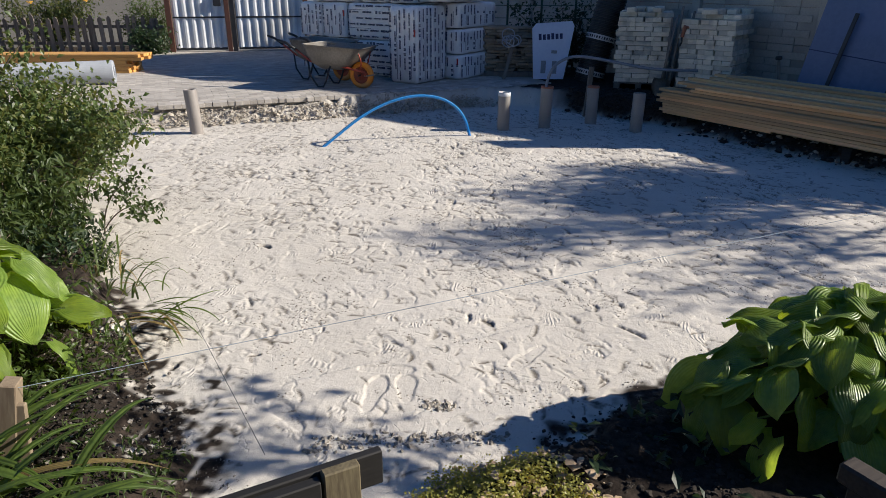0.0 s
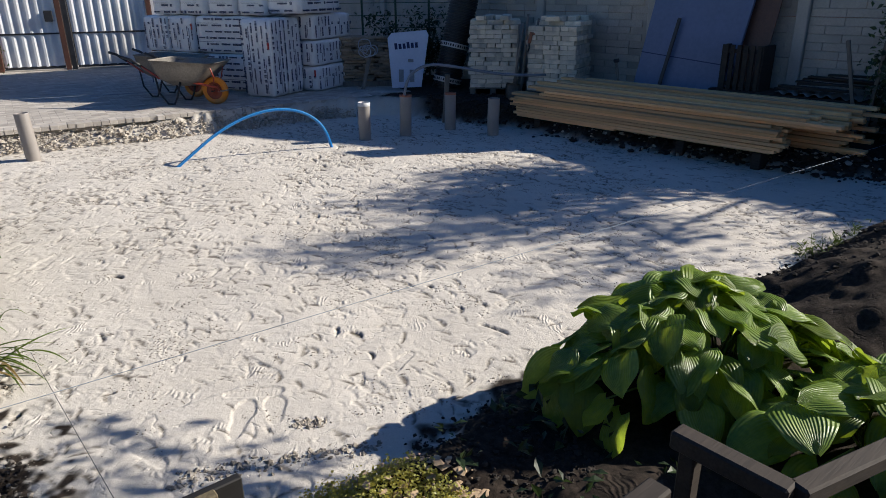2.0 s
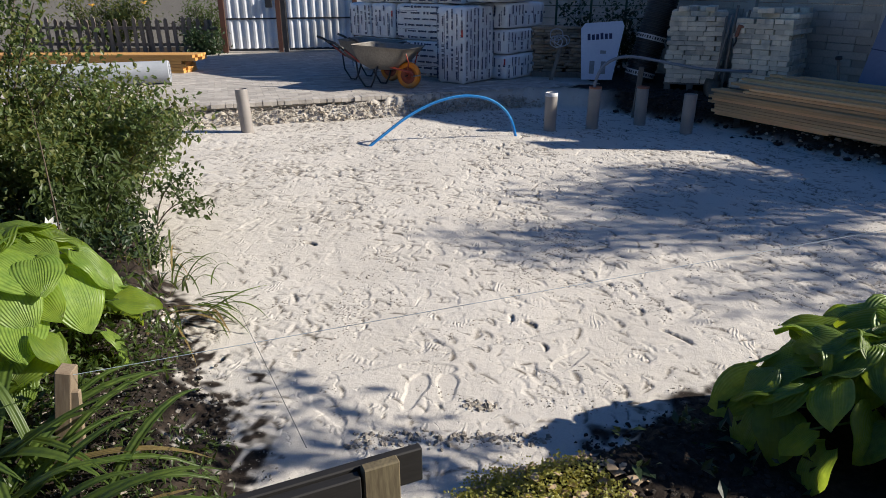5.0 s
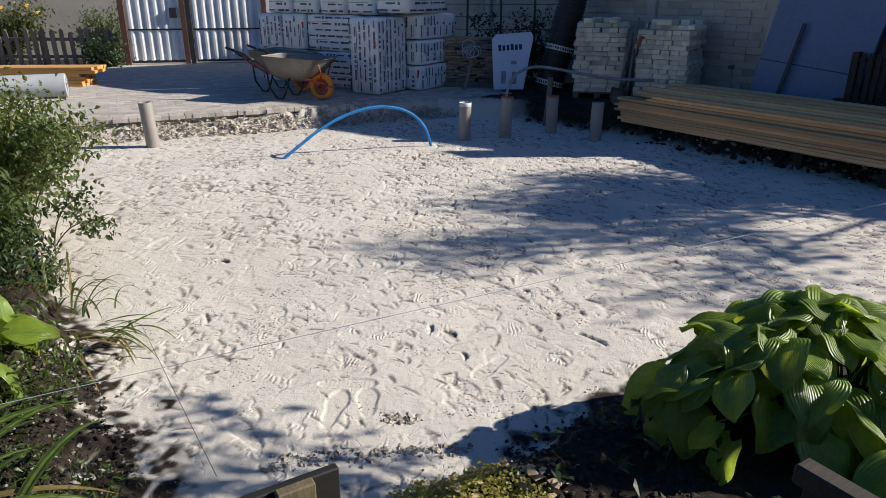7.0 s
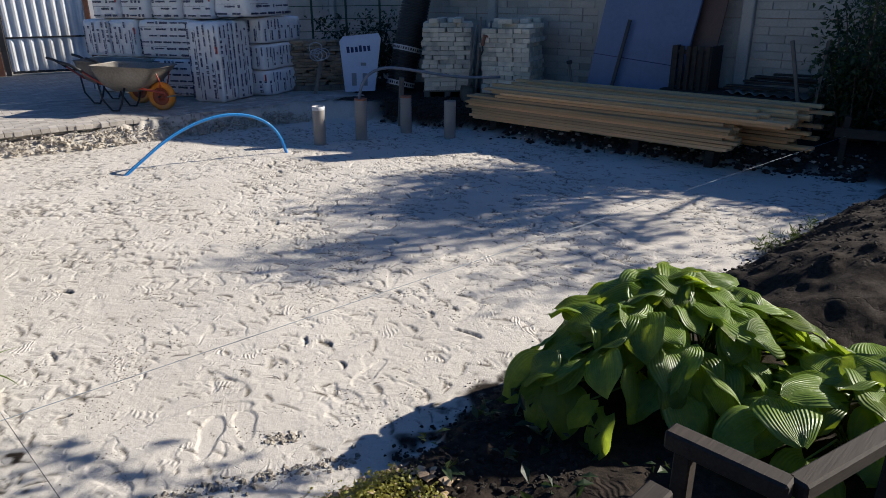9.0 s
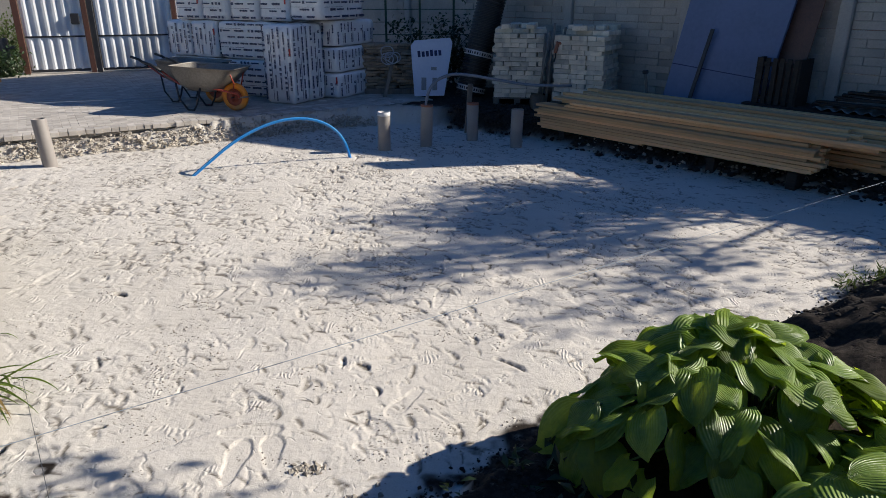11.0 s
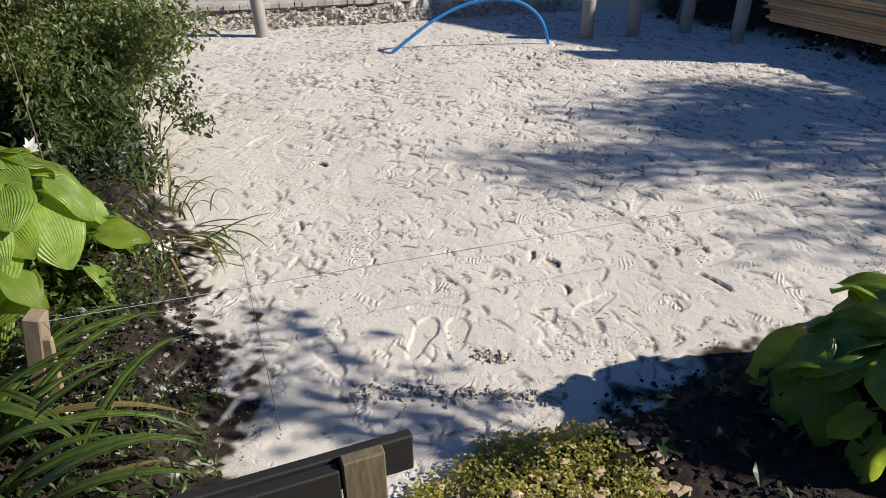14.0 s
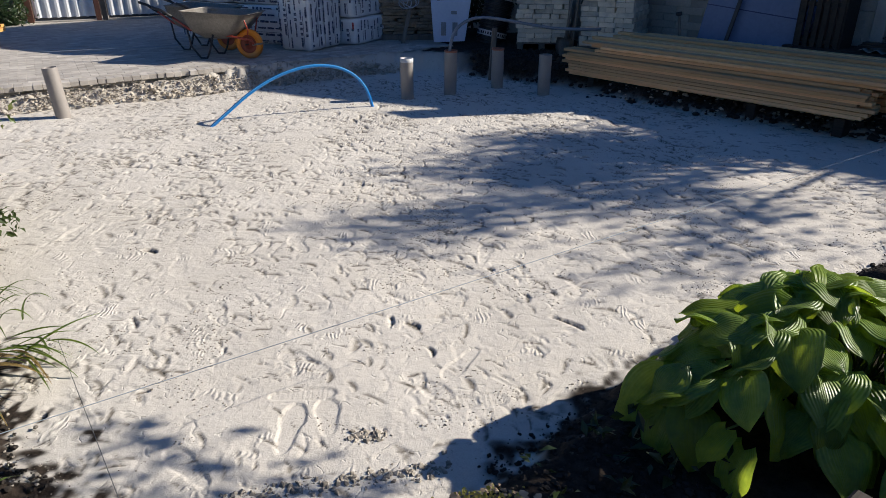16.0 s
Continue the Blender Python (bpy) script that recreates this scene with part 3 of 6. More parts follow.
def build_wall():
    """A concrete fence of posts and brick-pattern panels; the courses stand proud of the joints."""
    wall = thing("wall_east", Matrix.Translation(WALL_O) @ pose(0, 0, 0, 0, 0, -48.6), "pale concrete fence with brick-pattern panels between posts", "wall", kind="structure")
    post = bmesh.new()
    box(post, (0.15, 0.15, 2.2), pose(0, 0, -0.1), 0.012)
    first = part("post", post, M_POST, wall)
    blocks = [course_block(w, 0.0965, 0.016) for w in (0.398, 0.193)]
    for b in blocks:
        b.materials.append(M_WALL)
    rest = bmesh.new()
    for bay in range(-6, 4):
        low = -0.28 if bay <= -3 else -0.1
        if bay > -6:
            p = first if bay == -5 else first.copy()
            if bay != -5:
                scene.collection.objects.link(p)
            p.location = (bay * BAY, -0.03, low)
        for slab in range(4):
            bm = bmesh.new()
            box(bm, (BAY - 0.10, 0.05, 0.495), pose(bay * BAY + BAY / 2, 0.0, 0.1 + slab * 0.5 + low), 0.004)
            part("panel", bm, M_WALL, wall)
            for c in range(5):
                x = 0.08 + (0.2 if c % 2 else 0.0)
                z = 0.103 + slab * 0.5 + c * 0.0995 + low
                if c % 2:
                    place(blocks[1], wall, bay * BAY + 0.175, z) if -2 <= bay <= 1 else box(rest, (0.193, 0.016, 0.0965), pose(bay * BAY + 0.175, -0.033, z))
                while x + 0.395 < BAY - 0.05:
                    if -2 <= bay <= 1 and slab >= 1:
                        place(blocks[0], wall, bay * BAY + x + 0.2, z)
                    else:
                        box(rest, (0.398, 0.016, 0.0965), pose(bay * BAY + x + 0.2, -0.033, z))
                    x += 0.402
    part("brick_courses", rest, M_WALL, wall)["kind"] = "stuff"


def place(me, parent, x, z):
    ob = new("brick", me)
    ob.parent = parent
    ob.location = (x, -0.033, z)
    return ob


build_wall()


def slab_wall(name, a, b, h, z0, mtl, label, t=0.2):
    a, b = Vector(a), Vector(b)
    d = b - a
    bm = bmesh.new()
    box(bm, (d.length, t, h), None, 0.01)
    ob = part(name, bm, mtl)
    ob.matrix_world = Matrix.Translation(((a.x + b.x) / 2, (a.y + b.y) / 2, z0)) @ pose(0, 0, 0, 0, 0, math.degrees(math.atan2(d.y, d.x)))
    return tagged(ob, label, "wall", kind="structure")


slab_wall("wall_north", (-17, 14.6), (-8.6, 18.4), 2.7, 0.0, M_PLASTER, "grey weathered plaster wall behind the picket fence")
slab_wall("wall_west", (-17.2, 14.4), (-17.2, -6), 2.4, 0.0, M_PLASTER, "grey weathered plaster garden wall")
slab_wall("wall_south", (-17, -6.2), (14, -6.2), 3.2, 0.0, M_PLASTER, "plain grey plaster house wall")
slab_wall("wall_back", (-5.0, 17.6), (-1.0, 19.4), 2.4, 0.0, M_PLASTER, "plain grey plaster wall beyond the gate")

# paving
PAVE_A, PAVE_ANG = Vector((-9.25, 5.62, 0)), 29.9
PAVE_Z = 0.27


def build_paving():
    u, v = flat(PAVE_ANG), flat(PAVE_ANG + 90)
    pav = thing("pavement", Matrix.Translation(PAVE_A) @ pose(0, 0, 0, 0, 0, PAVE_ANG), "grey concrete block paving with a broken front edge", "pavement", kind="structure")
    shapes = []
    for size in ((0.0965, 0.197, 0.06), (0.197, 0.0965, 0.06)):          # the header course, then the field
        bm = bmesh.new()
        box(bm, size, pose(0, 0, 0), 0.003)
        me = mesh_of(bm, "paver")
        me.materials.append(M_PAVER)
        shapes.append(me)
    rnd = random.Random(4)
    verts, faces = [], []
    count = 0
    for row in range(80):
        for col in range(54 if row else 108):
            x, y = (col * 0.2 + (row % 2) * 0.1, row * 0.1 + 0.15) if row else (col * 0.1, 0.1)
            hx, hy = (0.0988, 0.0488) if row else (0.0488, 0.0988)
            w = PAVE_A + u * x + v * y
            if w.x < -11.5 or w.x > 0.35 or (w.x > -1.0 and row > 24):
                continue
            dz = rnd.uniform(-0.002, 0.002)
            if (row == 0 and 30 < col or 0 < row < 7 and 15 < col < 52) and count < 296:
                ob = new("paver", shapes[1 if row else 0])
                ob.parent = pav
                ob.location = (x + rnd.uniform(-0.002, 0.002), y + (rnd.uniform(-0.015, 0.008) if row == 0 else 0), PAVE_Z - 0.06 + dz - (0.004 if row == 0 else 0))
                ob.rotation_euler = (rnd.uniform(-0.012, 0.012), rnd.uniform(-0.012, 0.012), rnd.uniform(-0.015, 0.015))
                count += 1
            else:
                z = PAVE_Z + dz
                k = len(verts)
                for zz, ins in ((z - 0.05, 0.0), (z - 0.003, 0.0), (z, 0.003)):
                    verts += [(x + sx * (hx - ins), y + sy * (hy - ins), zz) for sx, sy in ((-1, -1), (1, -1), (1, 1), (-1, 1))]
                for r in (0, 4):
                    faces += [(k + r + i, k + r + (i + 1) % 4, k + r + 4 + (i + 1) % 4, k + r + 4 + i) for i in range(4)]
                faces.append((k + 8, k + 9, k + 10, k + 11))
    rest = bpy.data.meshes.new("paver_field")
    rest.from_pydata(verts, [], faces)
    rest.materials.append(M_PAVER_JOIN)
    ob = new("paver_field", rest)
    ob.parent = pav
    ob["kind"] = "stuff"
    bed = bmesh.new()
    box(bed, (10.6, 8.2, 0.142), pose(6.0, 4.2, 0.12))
    part("bedding", bed, M_PAVER_JOIN, pav, "sandy bedding in the joints")
    return pav


pavement = build_paving()


def rubble(name, count, where, size, material, label, category, seed, flatten=0.6):
    """Loose broken lumps, too many to count, as one object."""
    rnd = random.Random(seed)
    verts, faces = [], []
    base = [Vector(p) for p in ((1, 0, 0), (-1, 0, 0), (0, 1, 0), (0, -1, 0), (0, 0, 1), (0, 0, -1), (.7, .6, .5), (-.6, .7, .5), (-.7, -.6, .4), (.6, -.7, .5))]
    tris = None
    bm = bmesh.new()
    for p in base:
        bm.verts.new(p)
    bmesh.ops.convex_hull(bm, input=list(bm.verts))
    bm.verts.index_update()
    cos, tris = [v.co.copy() for v in bm.verts], [[v.index for v in f.verts] for f in bm.faces]
    bm.free()
    for _ in range(count):
        x, y, z = where(rnd)
        s = size[0] + (size[1] - size[0]) * rnd.random() ** 2.5
        turn = Euler((rnd.uniform(0, 6), rnd.uniform(0, 6), rnd.uniform(0, 6))).to_matrix()
        k = len(verts)
        for c in cos:
            p = turn @ Vector((c.x * rnd.uniform(.7, 1.2), c.y * rnd.uniform(.7, 1.2), c.z * rnd.uniform(.5, 1)))
            verts.append((x + p.x * s, y + p.y * s, z + p.z * s * flatten))
        faces += [[k + i for i in t] for t in tris]
    me = bpy.data.meshes.new(name)
    me.from_pydata(verts, [], faces)
    me.materials.append(material)
    return tagged(new(name, me), label, category, kind="stuff")


def along_edge(rnd):
    t = rnd.uniform(2.5, 11.2)
    back = rnd.random()
    p = PAVE_A + flat(PAVE_ANG) * t + flat(PAVE_ANG + 90) * (-0.30 + 0.27 * back)
    return p.x, p.y, 0.02 + 0.17 * back + rnd.uniform(-0.015, 0.02)


rubble("edge_rubble", 5500, along_edge, (0.003, 0.022), M_RUBBLE, "grey crumbled rubble and mortar under the paving edge", "rubble", 2)


def along_right(rnd):
    t = rnd.random()
    p = Vector((2.35, 8.85, 0)).lerp(Vector((5.5, 6.0, 0)), t) + WALL_N * rnd.gauss(-0.12, 0.14)
    return p.x, p.y, ground_z(p.x, p.y) + 0.012


def edge_lumps(rnd):
    x, y, z = along_edge(rnd)
    return x, y, z - 0.02


rubble("edge_mortar", 380, edge_lumps, (0.02, 0.06), M_RUBBLE, "grey mortar lumps clinging under the paving edge", "rubble", 12, 0.7)


def behind_pipes(rnd):
    while True:
        x, y = rnd.uniform(0.75, 2.6), rnd.uniform(9.1, 10.7)
        if rim_distance(x, y) > 0.02:
            return x, y, ground_z(x, y) + 0.01


rubble("bank_clods", 1300, behind_pipes, (0.008, 0.05), M_SOILCLOD, "dark dug soil on the bank behind the drain pipes", "soil", 14)
rubble("soil_clods", 1100, along_right, (0.012, 0.06), M_SOILCLOD, "dark crumbled soil clods at the edge of the sand", "soil", 3)
rubble("edge_gravel", 420, along_right, (0.012, 0.045), M_RUBBLE, "pale broken stones along the edge of the sand", "gravel", 9)

# gate
GATE_ANG = 20.0


def build_gate():
    gate = thing("gate", pose(-8.17, 14.9, PAVE_Z, 0, 0, GATE_ANG), "white corrugated steel double gate between brown steel posts", "gate", kind="structure")
    for i, x in enumerate((0.0, 1.28, 3.06)):
        w = (0.12, 0.10, 0.09)[i]
        part("post", boxes(((w, 0.1, 2.6), pose(x, -0.02, 0), 0.004)), M_RUST, gate)
    part("post", boxes(((0.10, 0.1, 2.6), pose(1.40, -0.015, 0), 0.004)), M_DARKSTEEL, gate, "dark steel meeting stile")
    for x0, x1 in ((0.08, 1.22), (1.47, 3.00)):
        bm = bmesh.new()
        n = int((x1 - x0) / 0.045)
        prev = None
        for k in range(n + 1):
            x = x0 + (x1 - x0) * k / n
            y = (0.0, -0.022, -0.022, 0.0)[k % 4]
            a, b = bm.verts.new((x, y, 0.08)), bm.verts.new((x, y, 2.35))
            c, d = bm.verts.new((x, y + 0.006, 0.08)), bm.verts.new((x, y + 0.006, 2.35))
            if prev:
                bm.faces.new((prev[0], a, b, prev[1]))
                bm.faces.new((c, prev[2], prev[3], d))
            prev = (a, b, c, d)
        leaf = part("leaf", bm, M_GATE, gate)
        part("rail", boxes(((x1 - x0, 0.012, 0.035), pose((x0 + x1) / 2, -0.024, 0.74), 0.003)), M_DARKSTEEL, gate, "dark joint rail")
        part("bottom_rail", boxes(((x1 - x0, 0.04, 0.05), pose((x0 + x1) / 2, -0.002, 0.04), 0.004)), M_DARKSTEEL, gate)
    part("lock_box", boxes(((0.16, 0.05, 0.22), pose(1.08, -0.055, 1.0), 0.008)), M_DARKSTEEL, gate, "dark lock box")
    part("panel", boxes(((0.25, 0.03, 2.3), pose(3.24, 0.0, 0.05), 0.004)), M_GATE, gate, "narrow white steel infill panel")
    part("sill", boxes(((3.0, 0.12, 0.03), pose(1.45, 0.0, 0.0), 0.004)), M_POST, gate, "pale concrete sill")


build_gate()


def build_pickets():
    a, b = Vector((-13.6, 14.5, 0)), Vector((-8.4, 15.0, 0))
    d = b - a
    ang = math.degrees(math.atan2(d.y, d.x))
    fence = thing("picket_fence", Matrix.Translation(a) @ pose(0, 0, 0.2, 0, 0, ang), "low weathered grey wooden picket fence", "fence")
    rnd = random.Random(8)
    n = int(d.length / 0.205)
    meshes = []
    for k in range(4):
        bm = bmesh.new()
        w, h = 0.092 + 0.012 * rnd.random(), 0.74 + 0.07 * rnd.random()
        pts = [(-w / 2, 0), (w / 2, 0), (w / 2, h - 0.05), (0.01, h), (-0.01, h), (-w / 2, h - 0.05)]
        f = [bm.verts.new((x, -0.011, z)) for x, z in pts]
        r = [bm.verts.new((x, 0.011, z)) for x, z in pts]
        bm.faces.new(f), bm.faces.new(r[::-1])
        for i in range(6):
            bm.faces.new((f[(i + 1) % 6], f[i], r[i], r[(i + 1) % 6]))
        me = mesh_of(bm, "picket")
        me.materials.append(M_GREYWOOD)
        meshes.append(me)
    for k in range(n):
        ob = new("picket", meshes[rnd.randrange(4)])
        ob.parent = fence
        ob.location = (0.08 + k * 0.205 + rnd.uniform(-0.012, 0.012), -0.032, 0.05 + rnd.uniform(-0.03, 0.03))
        ob.rotation_euler = (rnd.uniform(-0.03, 0.03), rnd.uniform(-0.05, 0.05), 0)
    for z in (0.2, 0.58):
        part("rail", boxes(((d.length, 0.035, 0.07), pose(d.length / 2, 0.0, z), 0.004)), M_GREYWOOD, fence)
    for k in range(4):
        part("post", boxes(((0.08, 0.08, 0.8), pose(0.3 + k * (d.length - 0.5) / 3, 0.06, 0), 0.006)), M_GREYWOOD, fence)


build_pickets()


# ---- insulation packs ----
PA, PB = flat(153), flat(63)     # the two ways in which the packs lie


def film_box(sx, sy, sz, seed):
    """A film-wrapped pack: slightly bulging sides, soft edges, loose creases."""
    rnd = random.Random(seed)
    bm = bmesh.new()
    bmesh.ops.create_cube(bm, size=1.0)
    bmesh.ops.subdivide_edges(bm, edges=list(bm.edges), cuts=7, use_grid_fill=True)
    off = rnd.uniform(0, 50)
    for v in bm.verts:
        c = v.co * 2
        # superellipsoid-like rounding of the edges
        q = Vector([math.copysign(abs(t) ** 0.9, t) for t in c])
        k = (abs(q.x) ** 14 + abs(q.y) ** 14 + abs(q.z) ** 14) ** (1 / 14)
        q /= max(k, 1e-6) / max(abs(q.x), abs(q.y), abs(q.z), 1e-6)
        wob = noise.noise(Vector((q.x * 2 + off, q.y * 2, q.z * 2))) * 0.012 + noise.noise(Vector((q.x * 6 + off, q.y * 6, q.z * 6))) * 0.009
        nrm = q.normalized()
        v.co = Vector((q.x * sx / 2, q.y * sy / 2, (q.z + 1) * sz / 2)) + nrm * wob
        v.co.z = max(v.co.z, 0.0)
    return bm


def print_bars(sx, sy, sz, upright, seed, red=False):
    """The unreadable printing on a pack, as rows of dark bars just off its faces."""
    rnd = random.Random(seed)
    bm = bmesh.new()

    def bar(face, a, b, w, h):
        e = 0.014
        if face == 0:
            m, s = pose(a, -sy / 2 - e, b), (w, 0.003, h)
        elif face == 1:
            m, s = pose(sx / 2 + e, a, b), (0.003, w, h)
        else:
            m, s = pose(-sx / 2 - e, a, b), (0.003, w, h)
        box(bm, s, m)

    for face, width in ((0, sx), (1, sy), (2, sy)):
        tall, wide = (width, sz) if upright else (sz, width)       # rows run across 'tall'
        rows = max(3, int(tall / 0.095))
        for row in range(rows):
            p = -0.5 * tall + (row + 0.5) * tall / rows
            q = 0.04 + (0.16 if row % 2 else 0.0) + rnd.uniform(0, 0.03)

            def stroke(at, long, thick, off=0.0):
                if upright:
                    bar(face, p + off, at, thick, long)
                else:
                    bar(face, at + long / 2 - wide / 2, p + off + tall / 2 - thick / 2, long, thick)

            while q < wide - 0.12:
                if rnd.random() < 0.3:                             # a square mark of two blocks
                    stroke(q, 0.016, 0.042)
                    stroke(q + 0.021, 0.016, 0.042)
                    q += 0.075
                else:                                              # a word: uneven strokes close together
                    end = min(q + rnd.choice((0.13, 0.15, 0.18)), wide - 0.05)
                    high = rnd.choice((0.022, 0.028, 0.034))
                    while q < end:
                        w = rnd.uniform(0.010, 0.022)
                        stroke(q, w, high * rnd.uniform(0.8, 1.1))
                        q += w + 0.0035
                    q += rnd.choice((0.03, 0.05, 0.09))
            if row % 3 == 1:                                       # small print
                stroke(0.06, (wide - 0.12) * rnd.uniform(0.4, 0.95), 0.005, 0.036)
    return bm


def pack(m, size, upright, seed, label):
    ob = thing("insulation_pack", m, label, "insulation pack", "insulation packs beside the wheelbarrow")
    body = part("film_wrapped_body", film_box(*size, seed), M_FILM, ob, smooth=True)
    part("printing", print_bars(*size, upright, seed), M_PRINT, ob, "dark blue printed bars")["kind"] = "stuff"
    if seed % 3 == 1:
        part("red_mark", boxes(((0.03, 0.003, 0.10), pose(size[0] / 2 - 0.04, -size[1] / 2 - 0.015, size[2] * 0.62))), M_REDPRINT, ob, "small red printed mark")
    return ob


def packs():
    base = Vector((-1.62, 10.68, PAVE_Z))
    ang = 63.0 - 90.0     # local x runs along -PA, local y along PB

    def at(a, b, z):
        p = base + PA * a + PB * b
        return Matrix.Translation((p.x, p.y, PAVE_Z + z)) @ pose(0, 0, 0, 0, 0, ang)

    flat_l = "white film-wrapped insulation pack with dark blue printing, lying on its side"
    up_l = "white film-wrapped insulation pack with dark blue printing, standing upright"
    seed = 10
    for b in (0.20, 0.61):
        pack(at(0.30, b, 0), (0.585, 0.39, 1.19), True, seed, up_l)
        seed += 1
    # long row behind on the far side of the upright ones
    for z in (0.0, 0.605):
        for b in (0.62, 1.03):
            pack(at(1.28, b, z), (1.19, 0.40, 0.595), False, seed, flat_l)
            seed += 1
        for b in (0.62, 1.03):
            pack(at(2.20, b, z), (0.585, 0.40, 0.595), True, seed, flat_l)
            seed += 1
        pack(at(2.80, 0.85, z), (0.585, 0.80, 0.595), True, seed, flat_l)
        seed += 1
    # three low packs on the other side
    for z in (0.0, 0.41, 0.82):
        pack(at(0.06 + (0.02 if z else 0), 1.42, z), (0.585, 1.15, 0.40), True, seed, flat_l)
        seed += 1
    for a in (2.5, 1.9, 1.28, 0.66):
        pack(at(a, 1.0, 1.205), (0.585, 1.15, 0.42), False, seed, flat_l)
        seed += 1
    for a in (0.04,):
        pack(at(a, 1.02, 1.235), (0.62, 1.19, 0.42), False, seed, flat_l)
        seed += 1
    for a in (2.3, 1.68, 1.06, 0.44):
        pack(at(a, 1.05, 1.66), (0.585, 1.15, 0.42), False, seed, flat_l)
        seed += 1


packs()


# ---- bricks ----
def brick_mesh(seed):
    rnd = random.Random(seed)
    bm = bmesh.new()
    box(bm, (0.25, 0.12, 0.065), None, 0.004, 0.0025)
    me = mesh_of(bm, "brick")
    me.materials.append(M_BRICK)
    return me


BRICKS = [brick_mesh(s) for s in range(4)]


def brick_stack(m, nx, ny, nz, label, seed, drop=0.0):
    """Bricks laid dry on a pallet: nx bricks long, ny deep; the outer ones are pieces."""
    rnd = random.Random(seed)
    st = thing("brick_stack", m, label, "brick stack", "brick stacks by the fence")
    pal = bmesh.new()
    for k in range(5):
        box(pal, (nx * 0.255, 0.1, 0.022), pose(nx * 0.1275, 0.06 + k * (ny * 0.125 - 0.1) / 4, 0.1))
    for k in range(3):
        box(pal, (0.09, ny * 0.125, 0.1), pose(0.06 + k * (nx * 0.255 - 0.12) / 2, ny * 0.0625, 0))
    part("pallet", pal, M_GREYWOOD, st, "weathered wooden pallet")
    verts = bmesh.new()
    for z in range(nz):
        slip = rnd.uniform(-0.035, 0.035)
        for i in range(nx * 2 if z % 2 else nx):
            for j in range(ny if z % 2 == 0 else max(1, ny // 2)):
                if z >= nz - 2 and rnd.random() < drop * (z - nz + 3):
                    continue
                x, y = ((i + 0.5) * 0.1275, (j + 0.5) * 0.25) if z % 2 else ((i + 0.5) * 0.255, (j + 0.5) * 0.125)
                rot = (90 if z % 2 else 0) + rnd.uniform(-2.5, 2.5)
                px, py, pz = x + slip + rnd.uniform(-.008, .008), y + rnd.uniform(-.012, .012), 0.124 + z * 0.0675
                last_i, last_j = (nx * 2 if z % 2 else nx) - 1, (ny if z % 2 == 0 else max(1, ny // 2)) - 1
                if j == 0 or i == 0 or (z >= nz - 2):
                    ob = new("brick", BRICKS[rnd.randrange(4)])
                    ob.parent = st
                    ob.location, ob.rotation_euler = (px, py, pz), (rnd.gauss(0, 0.012), rnd.gauss(0, 0.012), radians(rot + (rnd.uniform(-14, 14) if z >= nz - 2 else rnd.gauss(0, 2.5))))
                elif i == last_i or j == last_j:
                    box(verts, (0.25, 0.12, 0.065), pose(px, py, pz, 0, 0, rot))
    part("bricks", verts, M_BRICK_JOIN, st)["kind"] = "stuff"
    return st


# ---- boards ----
def lumber():
    ob = thing("lumber_stack", pose(1.95, 9.35, 0.0, 0, 0, -48.9), "stack of fresh sawn pine boards lying on bearers", "lumber stack")
    rnd = random.Random(21)
    for x in (0.35, 1.5, 2.5, 3.4):
        part("bearer", boxes(((0.1, 0.9, 0.2), pose(x, 0.55, -0.03), 0.006)), M_DARKWOOD, ob)
    meshes = []
    for k in range(6):
        bm = bmesh.new()
        long, wide = (3.62, 3.68, 3.72, 3.66, 3.60, 3.7)[k], (0.098, 0.105, 0.1, 0.11, 0.095, 0.1)[k]
        box(bm, (long, wide, 0.033), pose(long / 2, 0, 0), 0.003, 0.002)
        me = mesh_of(bm, "board")
        me.materials.append(M_BOARD)
        meshes.append(me)
    short = bmesh.new()
    box(short, (1.6, 0.1, 0.033), pose(0.8, 0, 0), 0.003)
    short = mesh_of(short, "board")
    short.materials.append(M_BOARD)
    for layer in range(14):
        z = 0.172 + layer * 0.0362
        for row in range(8):
            if layer >= 11 and row < (layer - 10) * 2 - 1:
                continue
            if 2 <= row <= 5 and layer < 10:
                continue
            shift = rnd.gauss(0, 0.045)
            if row >= 4 or layer > 8:
                shift += 0.15 + rnd.uniform(0, 0.45)
            if row >= 6:
                shift += 0.1
            b = new("board", short if layer == 0 and row == 0 else meshes[rnd.randrange(6)])
            b.parent = ob
            b.location = (shift, 0.06 + row * 0.108 + rnd.gauss(0, .02), z + rnd.uniform(-.002, .002))
            b.rotation_euler = (rnd.gauss(0, .02), rnd.gauss(0, 0.0008), rnd.gauss(0, .005))


def planks_left():
    ob = thing("plank_stack", pose(-6.98, 11.42, PAVE_Z, 0, 0, 190), "stack of orange planed pine planks lying on the paving", "plank stack")
    rnd = random.Random(31)
    bm = bmesh.new()
    box(bm, (4.0, 0.12, 0.052), pose(2.0, 0, 0), 0.003)
    me = mesh_of(bm, "plank")
    me.materials.append(M_ORANGEBOARD)
    for layer in range(6):
        for row in range(4):
            b = new("plank", me)
            b.parent = ob
            b.location = (rnd.uniform(-.03, .06) - (0.22 if layer > 3 else 0), -0.24 + row * 0.125, layer * 0.055)


